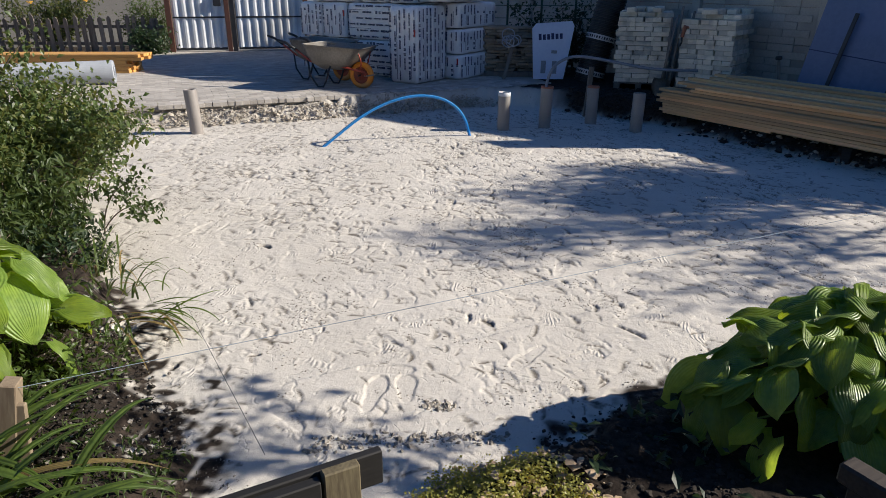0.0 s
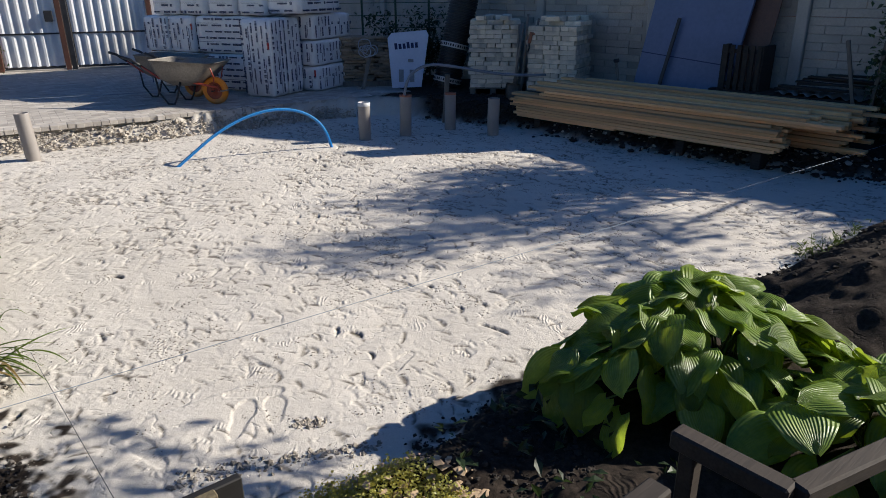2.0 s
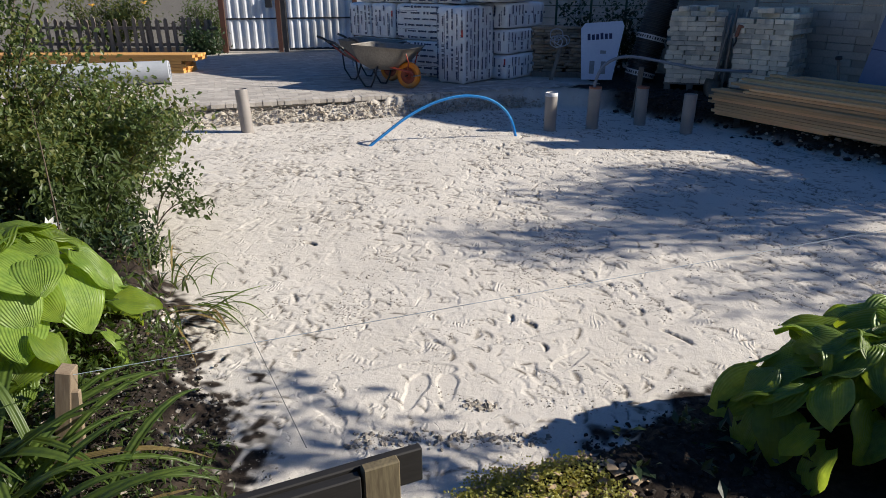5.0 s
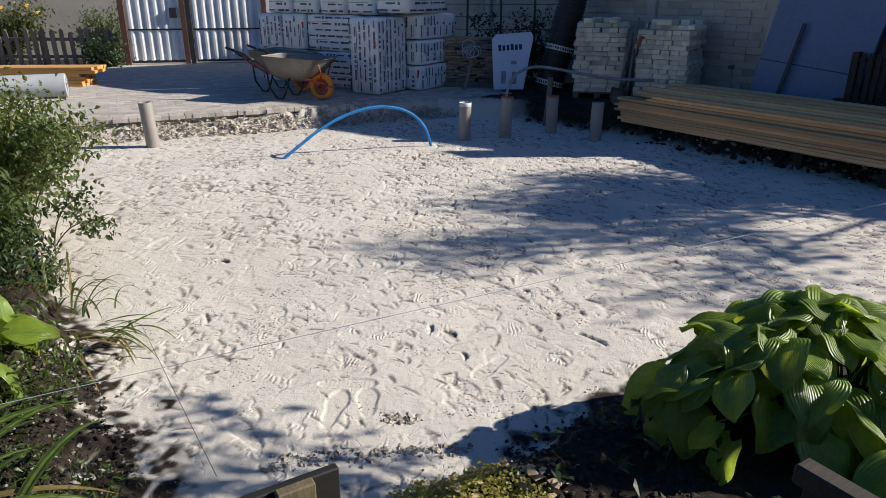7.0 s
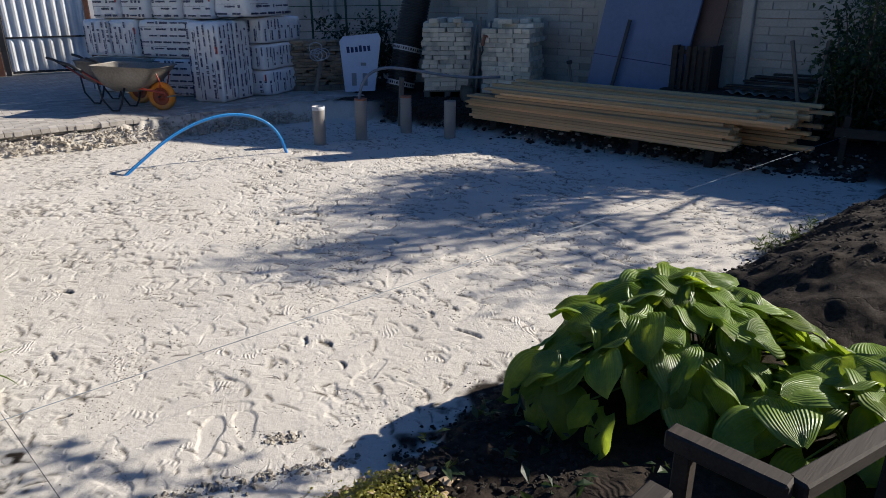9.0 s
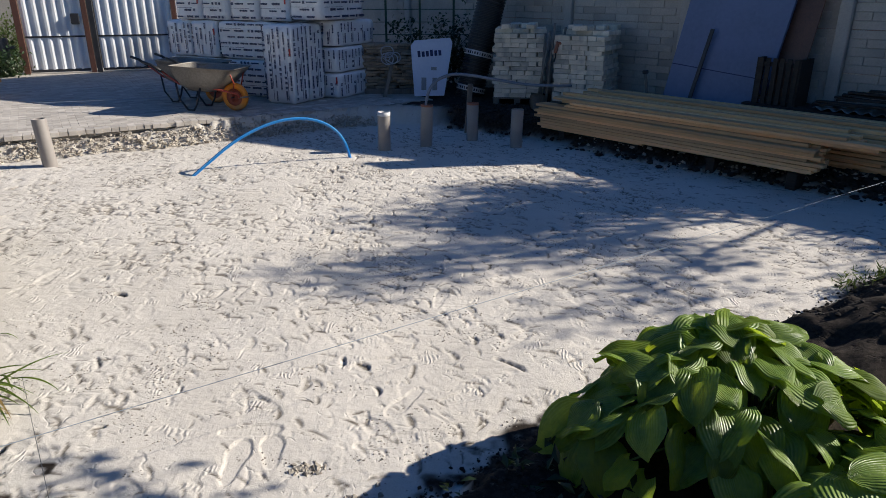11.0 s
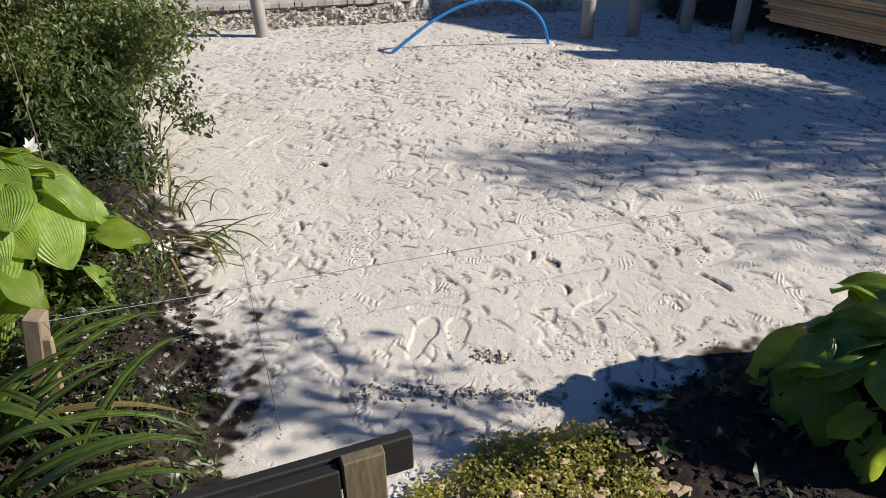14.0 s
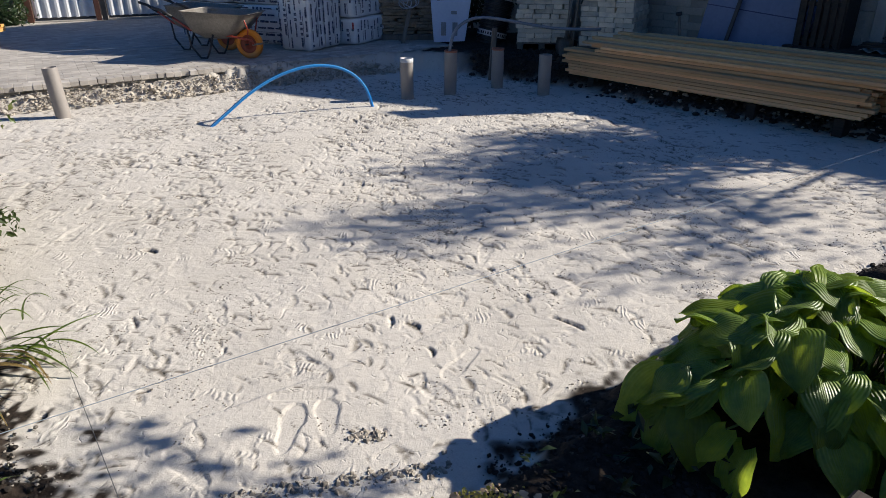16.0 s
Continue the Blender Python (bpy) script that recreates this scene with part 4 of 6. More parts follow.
def roll():
    ob = thing("geotextile_roll", pose(-6.45, 10.02, PAVE_Z + 0.19, 0, 90, 208), "grey-blue felt roll lying on the paving", "fabric roll")
    bm = bmesh.new()
    n, rings = 40, []
    for z in (0.0, 0.01, 1.2, 2.4, 2.41):
        ring = []
        for k in range(n):
            a = k * 2 * math.pi / n
            r = 0.185 + 0.006 * math.sin(3 * a + z) + (-0.012 if z in (0.0, 2.41) else 0)
            ring.append(bm.verts.new((r * math.cos(a) * 0.96, r * math.sin(a), z)))
        rings.append(ring)
    for a, b in zip(rings, rings[1:]):
        for k in range(n):
            bm.faces.new((a[k], a[(k + 1) % n], b[(k + 1) % n], b[k]))
    bm.faces.new(rings[0][::-1]), bm.faces.new(rings[-1])
    part("felt", bm, M_ROLL, ob, smooth=False)
    sp = bmesh.new()
    pts = []
    for k in range(90):
        a = k * 0.42
        r = 0.03 + 0.145 * k / 90
        pts.append((r * math.cos(a), r * math.sin(a), -0.004))
    tube(sp, pts, 0.0012, 5)
    part("wound_edge", sp, M_GREYHOSE, ob, "dark spiral of the wound layers")
    fl = bmesh.new()
    box(fl, (0.03, 0.012, 2.4), pose(-0.02, -0.190, 0.005), 0.003)
    part("loose_edge", fl, M_ROLL, ob)


# ---- pipes and hoses ----
def sewer_pipe(x, y, h, lean, seed, orange=False, rim=False):
    z = ground_z(x, y) - 0.05
    ob = thing("drain_pipe", pose(x, y, z, lean[0], lean[1], 0), "grey plastic drain pipe in sand with orange inner rim" if orange else "grey plastic drain pipe standing upright in the sand", "pipe", "drain pipes in the sand")
    bm = bmesh.new()
    lathe(bm, [(0.08, 0), (0.08, h + 0.05), (0.079, h + 0.054), (0.074, h + 0.054), (0.073, h + 0.05), (0.073, h - 0.25)], 28)
    part("pipe_wall", bm, M_PIPE, ob, smooth=True)
    # dark disc across the bore; the shade inside is put into its colour
    cap = bmesh.new()
    lathe(cap, [(0.0005, h - 0.2), (0.073, h - 0.2)], 28)
    part("inside", cap, M_DARKSTEEL, ob, "dark disc painted as the pipe's shaded inside")
    if orange:
        bm = bmesh.new()
        lathe(bm, [(0.0815, h + 0.038), (0.0825, h + 0.062), (0.072, h + 0.064), (0.0715, h)], 28)
        part("orange_rim", bm, M_PIPE_IN, ob, "orange plastic rim", True)
    if rim:
        bm = bmesh.new()
        lathe(bm, [(0.0805, h + 0.01), (0.0815, h + 0.056), (0.0725, h + 0.058), (0.0725, h)], 28)
        part("pale_rim", bm, M_LABEL, ob, "pale cut rim", True)
    return ob


sewer_pipe(-3.97, 7.86, 0.55, (0, -3.0), 1, rim=False)
sewer_pipe(-0.10, 8.67, 0.49, (0, 0.5), 2, rim=True)
sewer_pipe(0.43, 8.97, 0.53, (0, 1.5), 3, orange=True)
sewer_pipe(1.06, 9.38, 0.49, (0, 0.5), 4, orange=True)
sewer_pipe(1.62, 8.94, 0.48, (0, 1.0), 5)


def smoothed(points, steps=5):
    """A curve through the points."""
    P, fine = [Vector(p) for p in points], []
    for i in range(len(P) - 1):
        p0, p1, p2, p3 = P[max(i - 1, 0)], P[i], P[i + 1], P[min(i + 2, len(P) - 1)]
        for k in range(steps):
            t = k / steps
            fine.append(0.5 * ((2 * p1) + (p2 - p0) * t + (2 * p0 - 5 * p1 + 4 * p2 - p3) * t * t + (3 * p1 - p0 - 3 * p2 + p3) * t ** 3))
    return fine + [P[-1]]


def arch(a, b, h):
    """A bent pipe from a to b that springs up slantwise and drops steeply."""
    a, b = Vector(a), Vector(b)
    shape = ((-0.04, -0.12), (0, 0), (0.10, 0.25), (0.23, 0.56), (0.36, 0.79), (0.50, 0.945), (0.64, 1.0), (0.78, 0.925), (0.89, 0.72), (0.96, 0.42), (1.0, 0), (1.005, -0.12))
    return smoothed([a.lerp(b, t) + Vector((0, 0, k * h)) for t, k in shape], 5)


def blue_hose():
    ob = thing("blue_water_pipe", Matrix(), "bright blue plastic water pipe arching out of the sand", "hose")
    pts = arch((-2.13, 7.42, 0), (-0.49, 8.25, 0), 0.535)
    bm = bmesh.new()
    tube(bm, pts, 0.018, 12)
    part("pipe", bm, M_HOSE, ob, smooth=True)
    for off in (Vector((0.005, -0.0125, 0.0125)), Vector((-0.01, 0.012, 0.01))):
        bm = bmesh.new()
        tube(bm, [p + off for p in pts], 0.0042, 6)
        part("stripe", bm, M_HOSE_STRIPE, ob, "pale blue stripe", True)


blue_hose()


def grey_hose():
    ob = thing("grey_water_pipe", Matrix(), "grey plastic water pipe bent out of an orange-rimmed drain pipe", "hose")
    pts = [(0.43, 8.97, 0.45), (0.44, 8.98, 0.6), (0.50, 9.03, 0.76), (0.62, 9.1, 0.86), (0.80, 9.2, 0.90), (1.05, 9.32, 0.87), (1.4, 9.42, 0.80), (1.8, 9.5, 0.73), (2.2, 9.6, 0.70), (2.45, 9.7, 0.69)]
    fine = smoothed(pts)
    bm = bmesh.new()
    tube(bm, fine, 0.02, 10)
    part("pipe", bm, M_GREYHOSE, ob, smooth=True)
    st = thing("wooden_stake", pose(1.0, 9.85, ground_z(1.0, 9.85) - 0.05, 2, 3, 20), "short weathered wooden stake in the soil", "stake")
    part("stake", boxes(((0.07, 0.035, 0.75), None, 0.004)), M_GREYWOOD, st)


grey_hose()
lumber()
planks_left()
roll()
brick_stack(pose(1.43, 10.75, 0.26, 0, 0, -8), 3, 8, 16, "dry stack of white sand-lime bricks on a pallet", 5, 0.35)
brick_stack(pose(2.28, 10.38, 0.26, 0, 0, -30), 3, 6, 16, "dry stack of white sand-lime bricks on a pallet beside the lumber", 6, 0.3)


# ---- leaning sheet ----
def blue_panel():
    p = WALL_O + WALL_D * 0.04 - WALL_N * -0.62
    ob = thing("blue_sheet", Matrix.Translation((p.x, p.y, 0.15)) @ pose(0, 0, 0, 0, 0, -48.6) @ pose(0, 0, 0, -11, 5, 0), "large blue-grey sheet leaning against the concrete fence", "panel")
    part("sheet", boxes(((1.36, 0.05, 2.6), pose(0.68, 0, 0), 0.004)), M_PANEL, ob)
    part("seam", boxes(((1.36, 0.004, 0.012), pose(0.68, -0.028, 0.86))), M_NAVY, ob, "dark seam across the sheet")
    st = thing("dark_lath", Matrix.Translation((p.x, p.y, 0.15)) @ pose(0, 0, 0, 0, 0, -48.6) @ pose(0.42, -0.08, 0, -11, 7, 0), "dark narrow lath leaning on the blue sheet", "lath")
    part("lath", boxes(((0.05, 0.02, 1.35), None, 0.003)), M_DARKSTEEL, st)
    q = WALL_O + WALL_D * 1.28 - WALL_N * -0.45
    rd = thing("red_brown_sheet", Matrix.Translation((q.x, q.y, 0.15)) @ pose(0, 0, 0, 0, 0, -48.6) @ pose(0, 0, 0, -9, 4, 0), "red-brown sheet leaning against the concrete fence", "panel")
    part("sheet", boxes(((0.46, 0.02, 2.95), pose(0.22, 0, 0), 0.003)), M_RUST, rd)


blue_panel()


# ---- plants ----
def leaf_material(name, a, b, glow=0.3, veins=0.0, rough=0.45):
    m = mat(name, a, b, rough, 9, 40, 0.15, 0.003, rand=0.22, through_light=glow)
    if veins:
        n, ln = m.node_tree.nodes, m.node_tree.links
        uv = n.new("ShaderNodeUVMap")
        sep = n.new("ShaderNodeSeparateXYZ")
        ln.new(uv.outputs[0], sep.inputs[0])
        mul = n.new("ShaderNodeMath")
        mul.operation, mul.inputs[1].default_value = "MULTIPLY", veins * math.pi
        ln.new(sep.outputs["Y"], mul.inputs[0])
        sine = n.new("ShaderNodeMath")
        sine.operation = "COSINE"
        ln.new(mul.outputs[0], sine.inputs[0])
        bp = n.new("ShaderNodeBump")
        bp.inputs["Strength"].default_value, bp.inputs["Distance"].default_value = 0.6, 0.003
        ln.new(sine.outputs[0], bp.inputs["Height"])
        bs = n["Principled BSDF"]
        bs.inputs["Specular IOR Level"].default_value = 0.5
        old = bs.inputs["Normal"].links[0].from_socket
        ln.new(old, bp.inputs["Normal"])
        ln.new(bp.outputs[0], bs.inputs["Normal"])
    return m


M_HOSTA = leaf_material("hosta_leaf", (0.21, 0.30, 0.052), (0.12, 0.20, 0.034), 0.33, 17, 0.40)
M_HOSTA_PALE = leaf_material("yellow_green_hosta_leaf", (0.19, 0.26, 0.032), (0.12, 0.19, 0.026), 0.5, 15, 0.42)
M_STALK = leaf_material("green_stalk", (0.10, 0.15, 0.04), (0.07, 0.11, 0.03), 0.1)
M_ROSE = leaf_material("rose_leaf", (0.085, 0.12, 0.034), (0.042, 0.07, 0.018), 0.30)
M_ROSE_PALE = leaf_material("young_rose_leaf", (0.15, 0.165, 0.045), (0.09, 0.11, 0.03), 0.32)
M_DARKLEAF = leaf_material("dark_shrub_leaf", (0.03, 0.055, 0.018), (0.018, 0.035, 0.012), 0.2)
M_BLADE = leaf_material("iris_blade", (0.105, 0.155, 0.028), (0.045, 0.08, 0.016), 0.30, 2, 0.42)
M_STRAW = leaf_material("dry_straw_blade", (0.33, 0.25, 0.09), (0.22, 0.16, 0.06), 0.25, 5, 0.6)
M_GRASS = leaf_material("grass", (0.075, 0.115, 0.024), (0.035, 0.06, 0.013), 0.3)
M_MOSS = leaf_material("moss_and_creeper", (0.36, 0.34, 0.075), (0.22, 0.23, 0.05), 0.35)
M_CHIP = mat("wood_chip", (0.50, 0.37, 0.24), (0.33, 0.23, 0.14), 0.8, 10, 60, 0.4, 0.004, rand=0.3, island=True)
M_BARK = mat("grey_brown_bark", (0.16, 0.12, 0.085), (0.08, 0.06, 0.045), 0.9, 8, 60, 0.6, 0.006)
M_YELLOW = mat("yellow_petal", (0.75, 0.45, 0.06), (0.65, 0.33, 0.04), 0.6, 20, 60, 0.1, 0.002, island=True, rand=0.2)
M_WHITEPETAL = mat("white_petal", (0.78, 0.78, 0.74), (0.7, 0.7, 0.66), 0.5, 20, 60, 0.1, 0.002)


def hosta_leaf(seed, long, wide):
    """A heart-shaped blade along +x, ribbed by its UV map, folded at the midrib, drooping and waved."""
    rnd = random.Random(seed)
    nu, nv = 10, 8
    bm = bmesh.new()
    uvl = bm.loops.layers.uv.new("UVMap")
    grid, ph = [], rnd.uniform(0, 6)
    droop, cup = rnd.uniform(0.35, 0.9), rnd.uniform(0.2, 0.5)
    for i in range(nu + 1):
        t = i / nu
        half = wide / 2 * (math.sin(math.pi * (t * 0.975 + 0.012) ** 0.72) ** 0.62) * (1 - 0.10 * t)
        row = []
        for j in range(nv + 1):
            s = -1 + 2 * j / nv
            x = long * t - long * 0.16 * (1 - t) ** 3 * abs(s) ** 1.5     # the two lobes reach back
            z = -droop * long * t * t * 0.55 + cup * abs(s) * half * 0.8 - 0.3 * abs(s) ** 3 * half + 0.010 * math.sin(9 * t + ph + 2.2 * s) * abs(s)
            row.append((bm.verts.new((x, s * half, z)), t, s))
        grid.append(row)
    for i in range(nu):
        for j in range(nv):
            q = (grid[i][j], grid[i + 1][j], grid[i + 1][j + 1], grid[i][j + 1])
            f = bm.faces.new([v for v, _, _ in q])
            f.smooth = True
            for loop, (_, t, s) in zip(f.loops, q):
                loop[uvl].uv = (t, abs(s) ** 0.8)
    return mesh_of(bm, "leaf")


def hosta(m, radius, height, count, seed, leaf, label, pale=0.2, size=(0.19, 0.27), lop=(0, 0), deep=1.0, skirt=0.10, steep=0.56):
    ob = thing("hosta", m, label, "hosta plant", "hosta plants at the edge of the sand")
    rnd = random.Random(seed)
    shapes = []
    for k in range(7):
        long = size[0] + (size[1] - size[0]) * k / 6
        me = hosta_leaf(seed * 10 + k, long, long * rnd.uniform(0.90, 1.05))
        me.materials.append(leaf if k % 4 else M_HOSTA_PALE if pale else leaf)
        shapes.append((me, long))
    for k in range(count):
        # the dome, from the rim up
        f = (k + 0.5) / count
        el = radians(2 + 82 * f ** 1.2 + rnd.uniform(-7, 7))
        az = k * 2.39996 + rnd.uniform(-0.35, 0.35)
        lump = 1 + 0.10 * math.sin(az * 3 + seed) + rnd.uniform(-0.2, 0.1)
        out = Vector((math.cos(az) * math.cos(el) * radius * lump + lop[0] * math.sin(el), math.sin(az) * math.cos(el) * radius * deep * lump + lop[1] * math.sin(el), skirt + height * max(0.0, math.sin(el)) * (0.95 + 0.1 * lump)))
        me, long = shapes[rnd.randrange(7)]
        way = az + rnd.gauss(0, 0.45)
        pitch = math.degrees(math.pi / 2 - el) * steep + rnd.gauss(-6, 13)
        lf = new("leaf", me)
        lf.parent = ob
        dirx = Vector((math.cos(way), math.sin(way), 0))
        base = out - dirx * long * 0.5
        lf.matrix_local = Matrix.Translation(base) @ Euler((radians(rnd.gauss(0, 17)), radians(pitch), way)).to_matrix().to_4x4()
        if k % 2 == 0:
            a = Vector((rnd.uniform(-.12, .12), rnd.uniform(-.12, .12), 0))
            stalk = bmesh.new()
            tube(stalk, [a, a.lerp(base, 0.55) + Vector((0, 0, 0.10)), base], 0.006, 5, 0.004)
            part("stalk", stalk, M_STALK, ob)
    return ob


def leaf_cloud(name, anchors, count, size, material, parent, seed, spread=0.08, hang=0.3, thin=0.5, flat=1.0):
    """Many small folded leaves round twig points, as one mesh."""
    rs = np.random.RandomState(seed)
    A = np.array(anchors, float)
    c = A[rs.randint(0, len(A), count)] + rs.normal(0, spread, (count, 3))
    s = rs.uniform(size[0], size[1], count)[:, None]
    d = rs.normal(0, 1, (count, 3))
    d[:, 2] = (d[:, 2] - hang) * flat
    d /= np.linalg.norm(d, axis=1, keepdims=True)
    n = rs.normal(0, 0.6, (count, 3))
    n[:, 2] += 1.0
    side = np.cross(d, n)
    side /= np.linalg.norm(side, axis=1, keepdims=True) + 1e-9
    up = np.cross(side, d)
    w = s * thin * 0.5
    v = np.stack([c, c + d * s * 0.45 + side * w + up * w * 0.4, c + d * s - up * s * 0.12, c + d * s * 0.45 - side * w + up * w * 0.4, c + d * s * 0.5], 1).reshape(-1, 3)
    k = np.arange(count)[:, None] * 5
    f = np.concatenate([k + [0, 1, 4], k + [4, 1, 2], k + [0, 4, 3], k + [4, 2, 3]], 0)
    me = bpy.data.meshes.new(name)
    me.from_pydata(v.tolist(), [], f.tolist())
    me.materials.append(material)
    ob = new(name, me)
    ob.parent = parent
    return ob


def stems(origin, tips, seed, bend=0.25):
    """Arching twigs from near one root to the tips; gives points along them."""
    rnd = random.Random(seed)
    lines = []
    for tip in tips:
        tip = Vector(tip)
        a = Vector(origin) + Vector((rnd.uniform(-.15, .15), rnd.uniform(-.15, .15), 0))
        mid = a.lerp(tip, 0.5) + Vector((rnd.uniform(-bend, bend) * 0.5, rnd.uniform(-bend, bend) * 0.5, bend * rnd.uniform(0.4, 1.2)))
        lines.append([a.lerp(mid, t).lerp(mid.lerp(tip, t), t) for t in [i / 9 for i in range(10)]])
    return lines


def shrub(name, origin, tips, label, category, leaves, size, mats, seed, stem_r=0.012, spread=0.08, hang=0.3, from_t=3, thin=0.5):
    z = ground_z(origin[0], origin[1])
    ob = thing(name, pose(origin[0], origin[1], z), label, category)
    local = [(t[0] - origin[0], t[1] - origin[1], t[2] - z) for t in tips]
    lines = stems((0, 0, 0), local, seed)
    pts = []
    for ln in lines:
        bm = bmesh.new()
        tube(bm, ln, stem_r, 6, stem_r * 0.3)
        if len(lines) <= 40:
            part("stem", bm, M_BARK, ob)
        pts += ln[from_t:]
    for i, (m, share) in enumerate(mats):
        leaf_cloud("crown" if i == 0 else "young_leaves", pts, int(leaves * share), size, m, ob, seed + i, spread, hang, thin)
    return ob


def tips_in(center, radii, count, seed, lo=-0.2):
    rnd = random.Random(seed)
    out = []
    while len(out) < count:
        p = [rnd.uniform(-1, 1) for _ in range(3)]
        q = sum(t * t for t in p)
        if 0.25 < q < 1 and p[2] > lo:
            k = rnd.uniform(0.85, 1.15)
            out.append(tuple(center[i] + p[i] * radii[i] * k for i in range(3)))
    return out


def blades(name, m, count, size, width, material, label, category, seed, spread=0.12, arch_=0.8, lean=None, kind="", face=None, rise=(0.9, 1.35)):
    """A tuft of long arching strap leaves; each is a part."""
    ob = thing(name, m, label, category, kind=kind)
    rnd = random.Random(seed)
    for k in range(count):
        long, w = rnd.uniform(*size), width * rnd.uniform(0.7, 1.2)
        az = rnd.uniform(0, 6.283) if face is None else radians(face[0]) + rnd.gauss(0, face[1])
        el = rnd.uniform(*rise)
        bend = arch_ * rnd.uniform(0.6, 1.5)
        bm = bmesh.new()
        uvl = bm.loops.layers.uv.new("UVMap")
        p, e = Vector((rnd.gauss(0, spread), rnd.gauss(0, spread), 0)), el
        rows = []
        n = 9
        for i in range(n + 1):
            t = i / n
            side = Vector((-math.sin(az), math.cos(az), 0))
            ww = w * (1 - t ** 3) * (0.7 + 0.6 * t * (1 - t) * 2) / 2 + 0.0006
            lift = Vector((0, 0, ww * 0.35))
            rows.append((bm.verts.new(p - side * ww + lift), bm.verts.new(p), bm.verts.new(p + side * ww + lift)))
            p = p + Vector((math.cos(az) * math.cos(e), math.sin(az) * math.cos(e), math.sin(e))) * long / n
            e -= bend * 2.2 / n * (0.4 + t)
        for i in range(n):
            for j in range(2):
                f = bm.faces.new((rows[i][j], rows[i][j + 1], rows[i + 1][j + 1], rows[i + 1][j]))
                f.smooth = True
                for loop, uvv in zip(f.loops, ((i / n, j), (i / n, j + 1), ((i + 1) / n, j + 1), ((i + 1) / n, j))):
                    loop[uvl].uv = uvv
        part("blade", bm, material if rnd.random() > 0.12 else M_STRAW, ob)
    return ob


# big hosta beside the sand, and the one across it
hosta(pose(1.84, 2.29, 0.13), 0.69, 0.34, 185, 3, M_HOSTA, "large green hosta with broad ribbed leaves at the sand's edge", size=(0.14, 0.23), lop=(-0.06, 0.18), deep=0.60, skirt=0.15, steep=0.42)
hosta(pose(2.34, 1.80, 0.16), 0.46, 0.18, 70, 4, M_HOSTA, "smaller green hosta with broad ribbed leaves beside the bench", size=(0.16, 0.24), skirt=0.12, steep=0.3)
hosta(pose(-2.05, 2.10, 0.2), 0.50, 0.50, 48, 5, M_HOSTA, "yellow-green hosta with broad ribbed leaves among iris blades", size=(0.19, 0.29))


def rose():
    tips = tips_in((-3.62, 4.55, 0.76), (0.8, 0.7, 0.52), 36, 7, -0.8) + [(-2.75, 4.3, 0.9), (-2.7, 4.45, 0.95), (-2.6, 4.2, 0.85)]
    shrub("rose_bush", (-3.6, 4.55), tips, "sprawling green rose bush overhanging the sand", "bush", 15000, (0.03, 0.072), ((M_ROSE, 0.65), (M_ROSE_PALE, 0.35)), 17, 0.011, 0.095, 0.4, 3, 0.62)
    shrub("rose_shoot", (-3.0, 4.3), [(-2.08, 3.72, 0.42), (-2.2, 3.8, 0.62), (-2.35, 4.0, 0.9)], "thin drooping rose shoot with small leaves", "bush", 420, (0.03, 0.055), ((M_ROSE, 1.0),), 19, 0.006, 0.045, 0.5, 5, 0.6)
    shrub("rose_shrub", (-3.6, 3.5), tips_in((-3.2, 3.4, 1.1), (0.6, 0.55, 0.75), 26, 27, -0.7), "tall green rose shrub at the edge of the garden", "bush", 12000, (0.028, 0.056), ((M_ROSE, 0.6), (M_ROSE_PALE, 0.4)), 29, 0.011, 0.075, 0.4, 3, 0.66)
    shrub("leafy_perennial", (-2.9, 3.45), tips_in((-2.75, 3.5, 0.5), (0.42, 0.45, 0.35), 30, 9, -0.8), "dark green bushy perennial under the rose bush", "bush", 2600, (0.05, 0.10), ((M_ROSE, 1.0),), 23, 0.006, 0.07, 0.6, 3, 0.34)
    shrub("tall_stem", (-2.3, 2.62), [(-2.22, 2.6, 1.4)], "bare pale stem rising above the hosta", "plant stem", 24, (0.03, 0.05), ((M_ROSE_PALE, 1.0),), 33, 0.005, 0.05, 0.3, 7)


rose()


def lily():
    ob = thing("white_lily", pose(-2.36, 2.66, 0.60), "white trumpet flower drooping above the hosta", "flower")
    for k in range(6):
        a = k * math.pi / 3
        bm = bmesh.new()
        rows = []
        for i in range(6):
            t = i / 5
            w = 0.014 * math.sin(math.pi * (t * 0.9 + 0.08))
            r, z = 0.01 + 0.035 * t ** 1.9, 0.10 * t - 0.015 * t ** 3
            c, s = math.cos(a), math.sin(a)
            rows.append((bm.verts.new((c * r - s * w, s * r + c * w, z)), bm.verts.new((c * (r + .006), s * (r + .006), z)), bm.verts.new((c * r + s * w, s * r - c * w, z))))
        for p, q in zip(rows, rows[1:]):
            for j in range(2):
                bm.faces.new((p[j], p[j + 1], q[j + 1], q[j]))
        part("petal", bm, M_WHITEPETAL, ob, smooth=True)
    bm = bmesh.new()
    tube(bm, [(0, 0, 0.01), (-0.02, 0, -0.2), (-0.03, 0, -0.42)], 0.005, 6)
    part("stalk", bm, M_STALK, ob)
    ob.rotation_euler = (0.4, 0.9, 0.3)


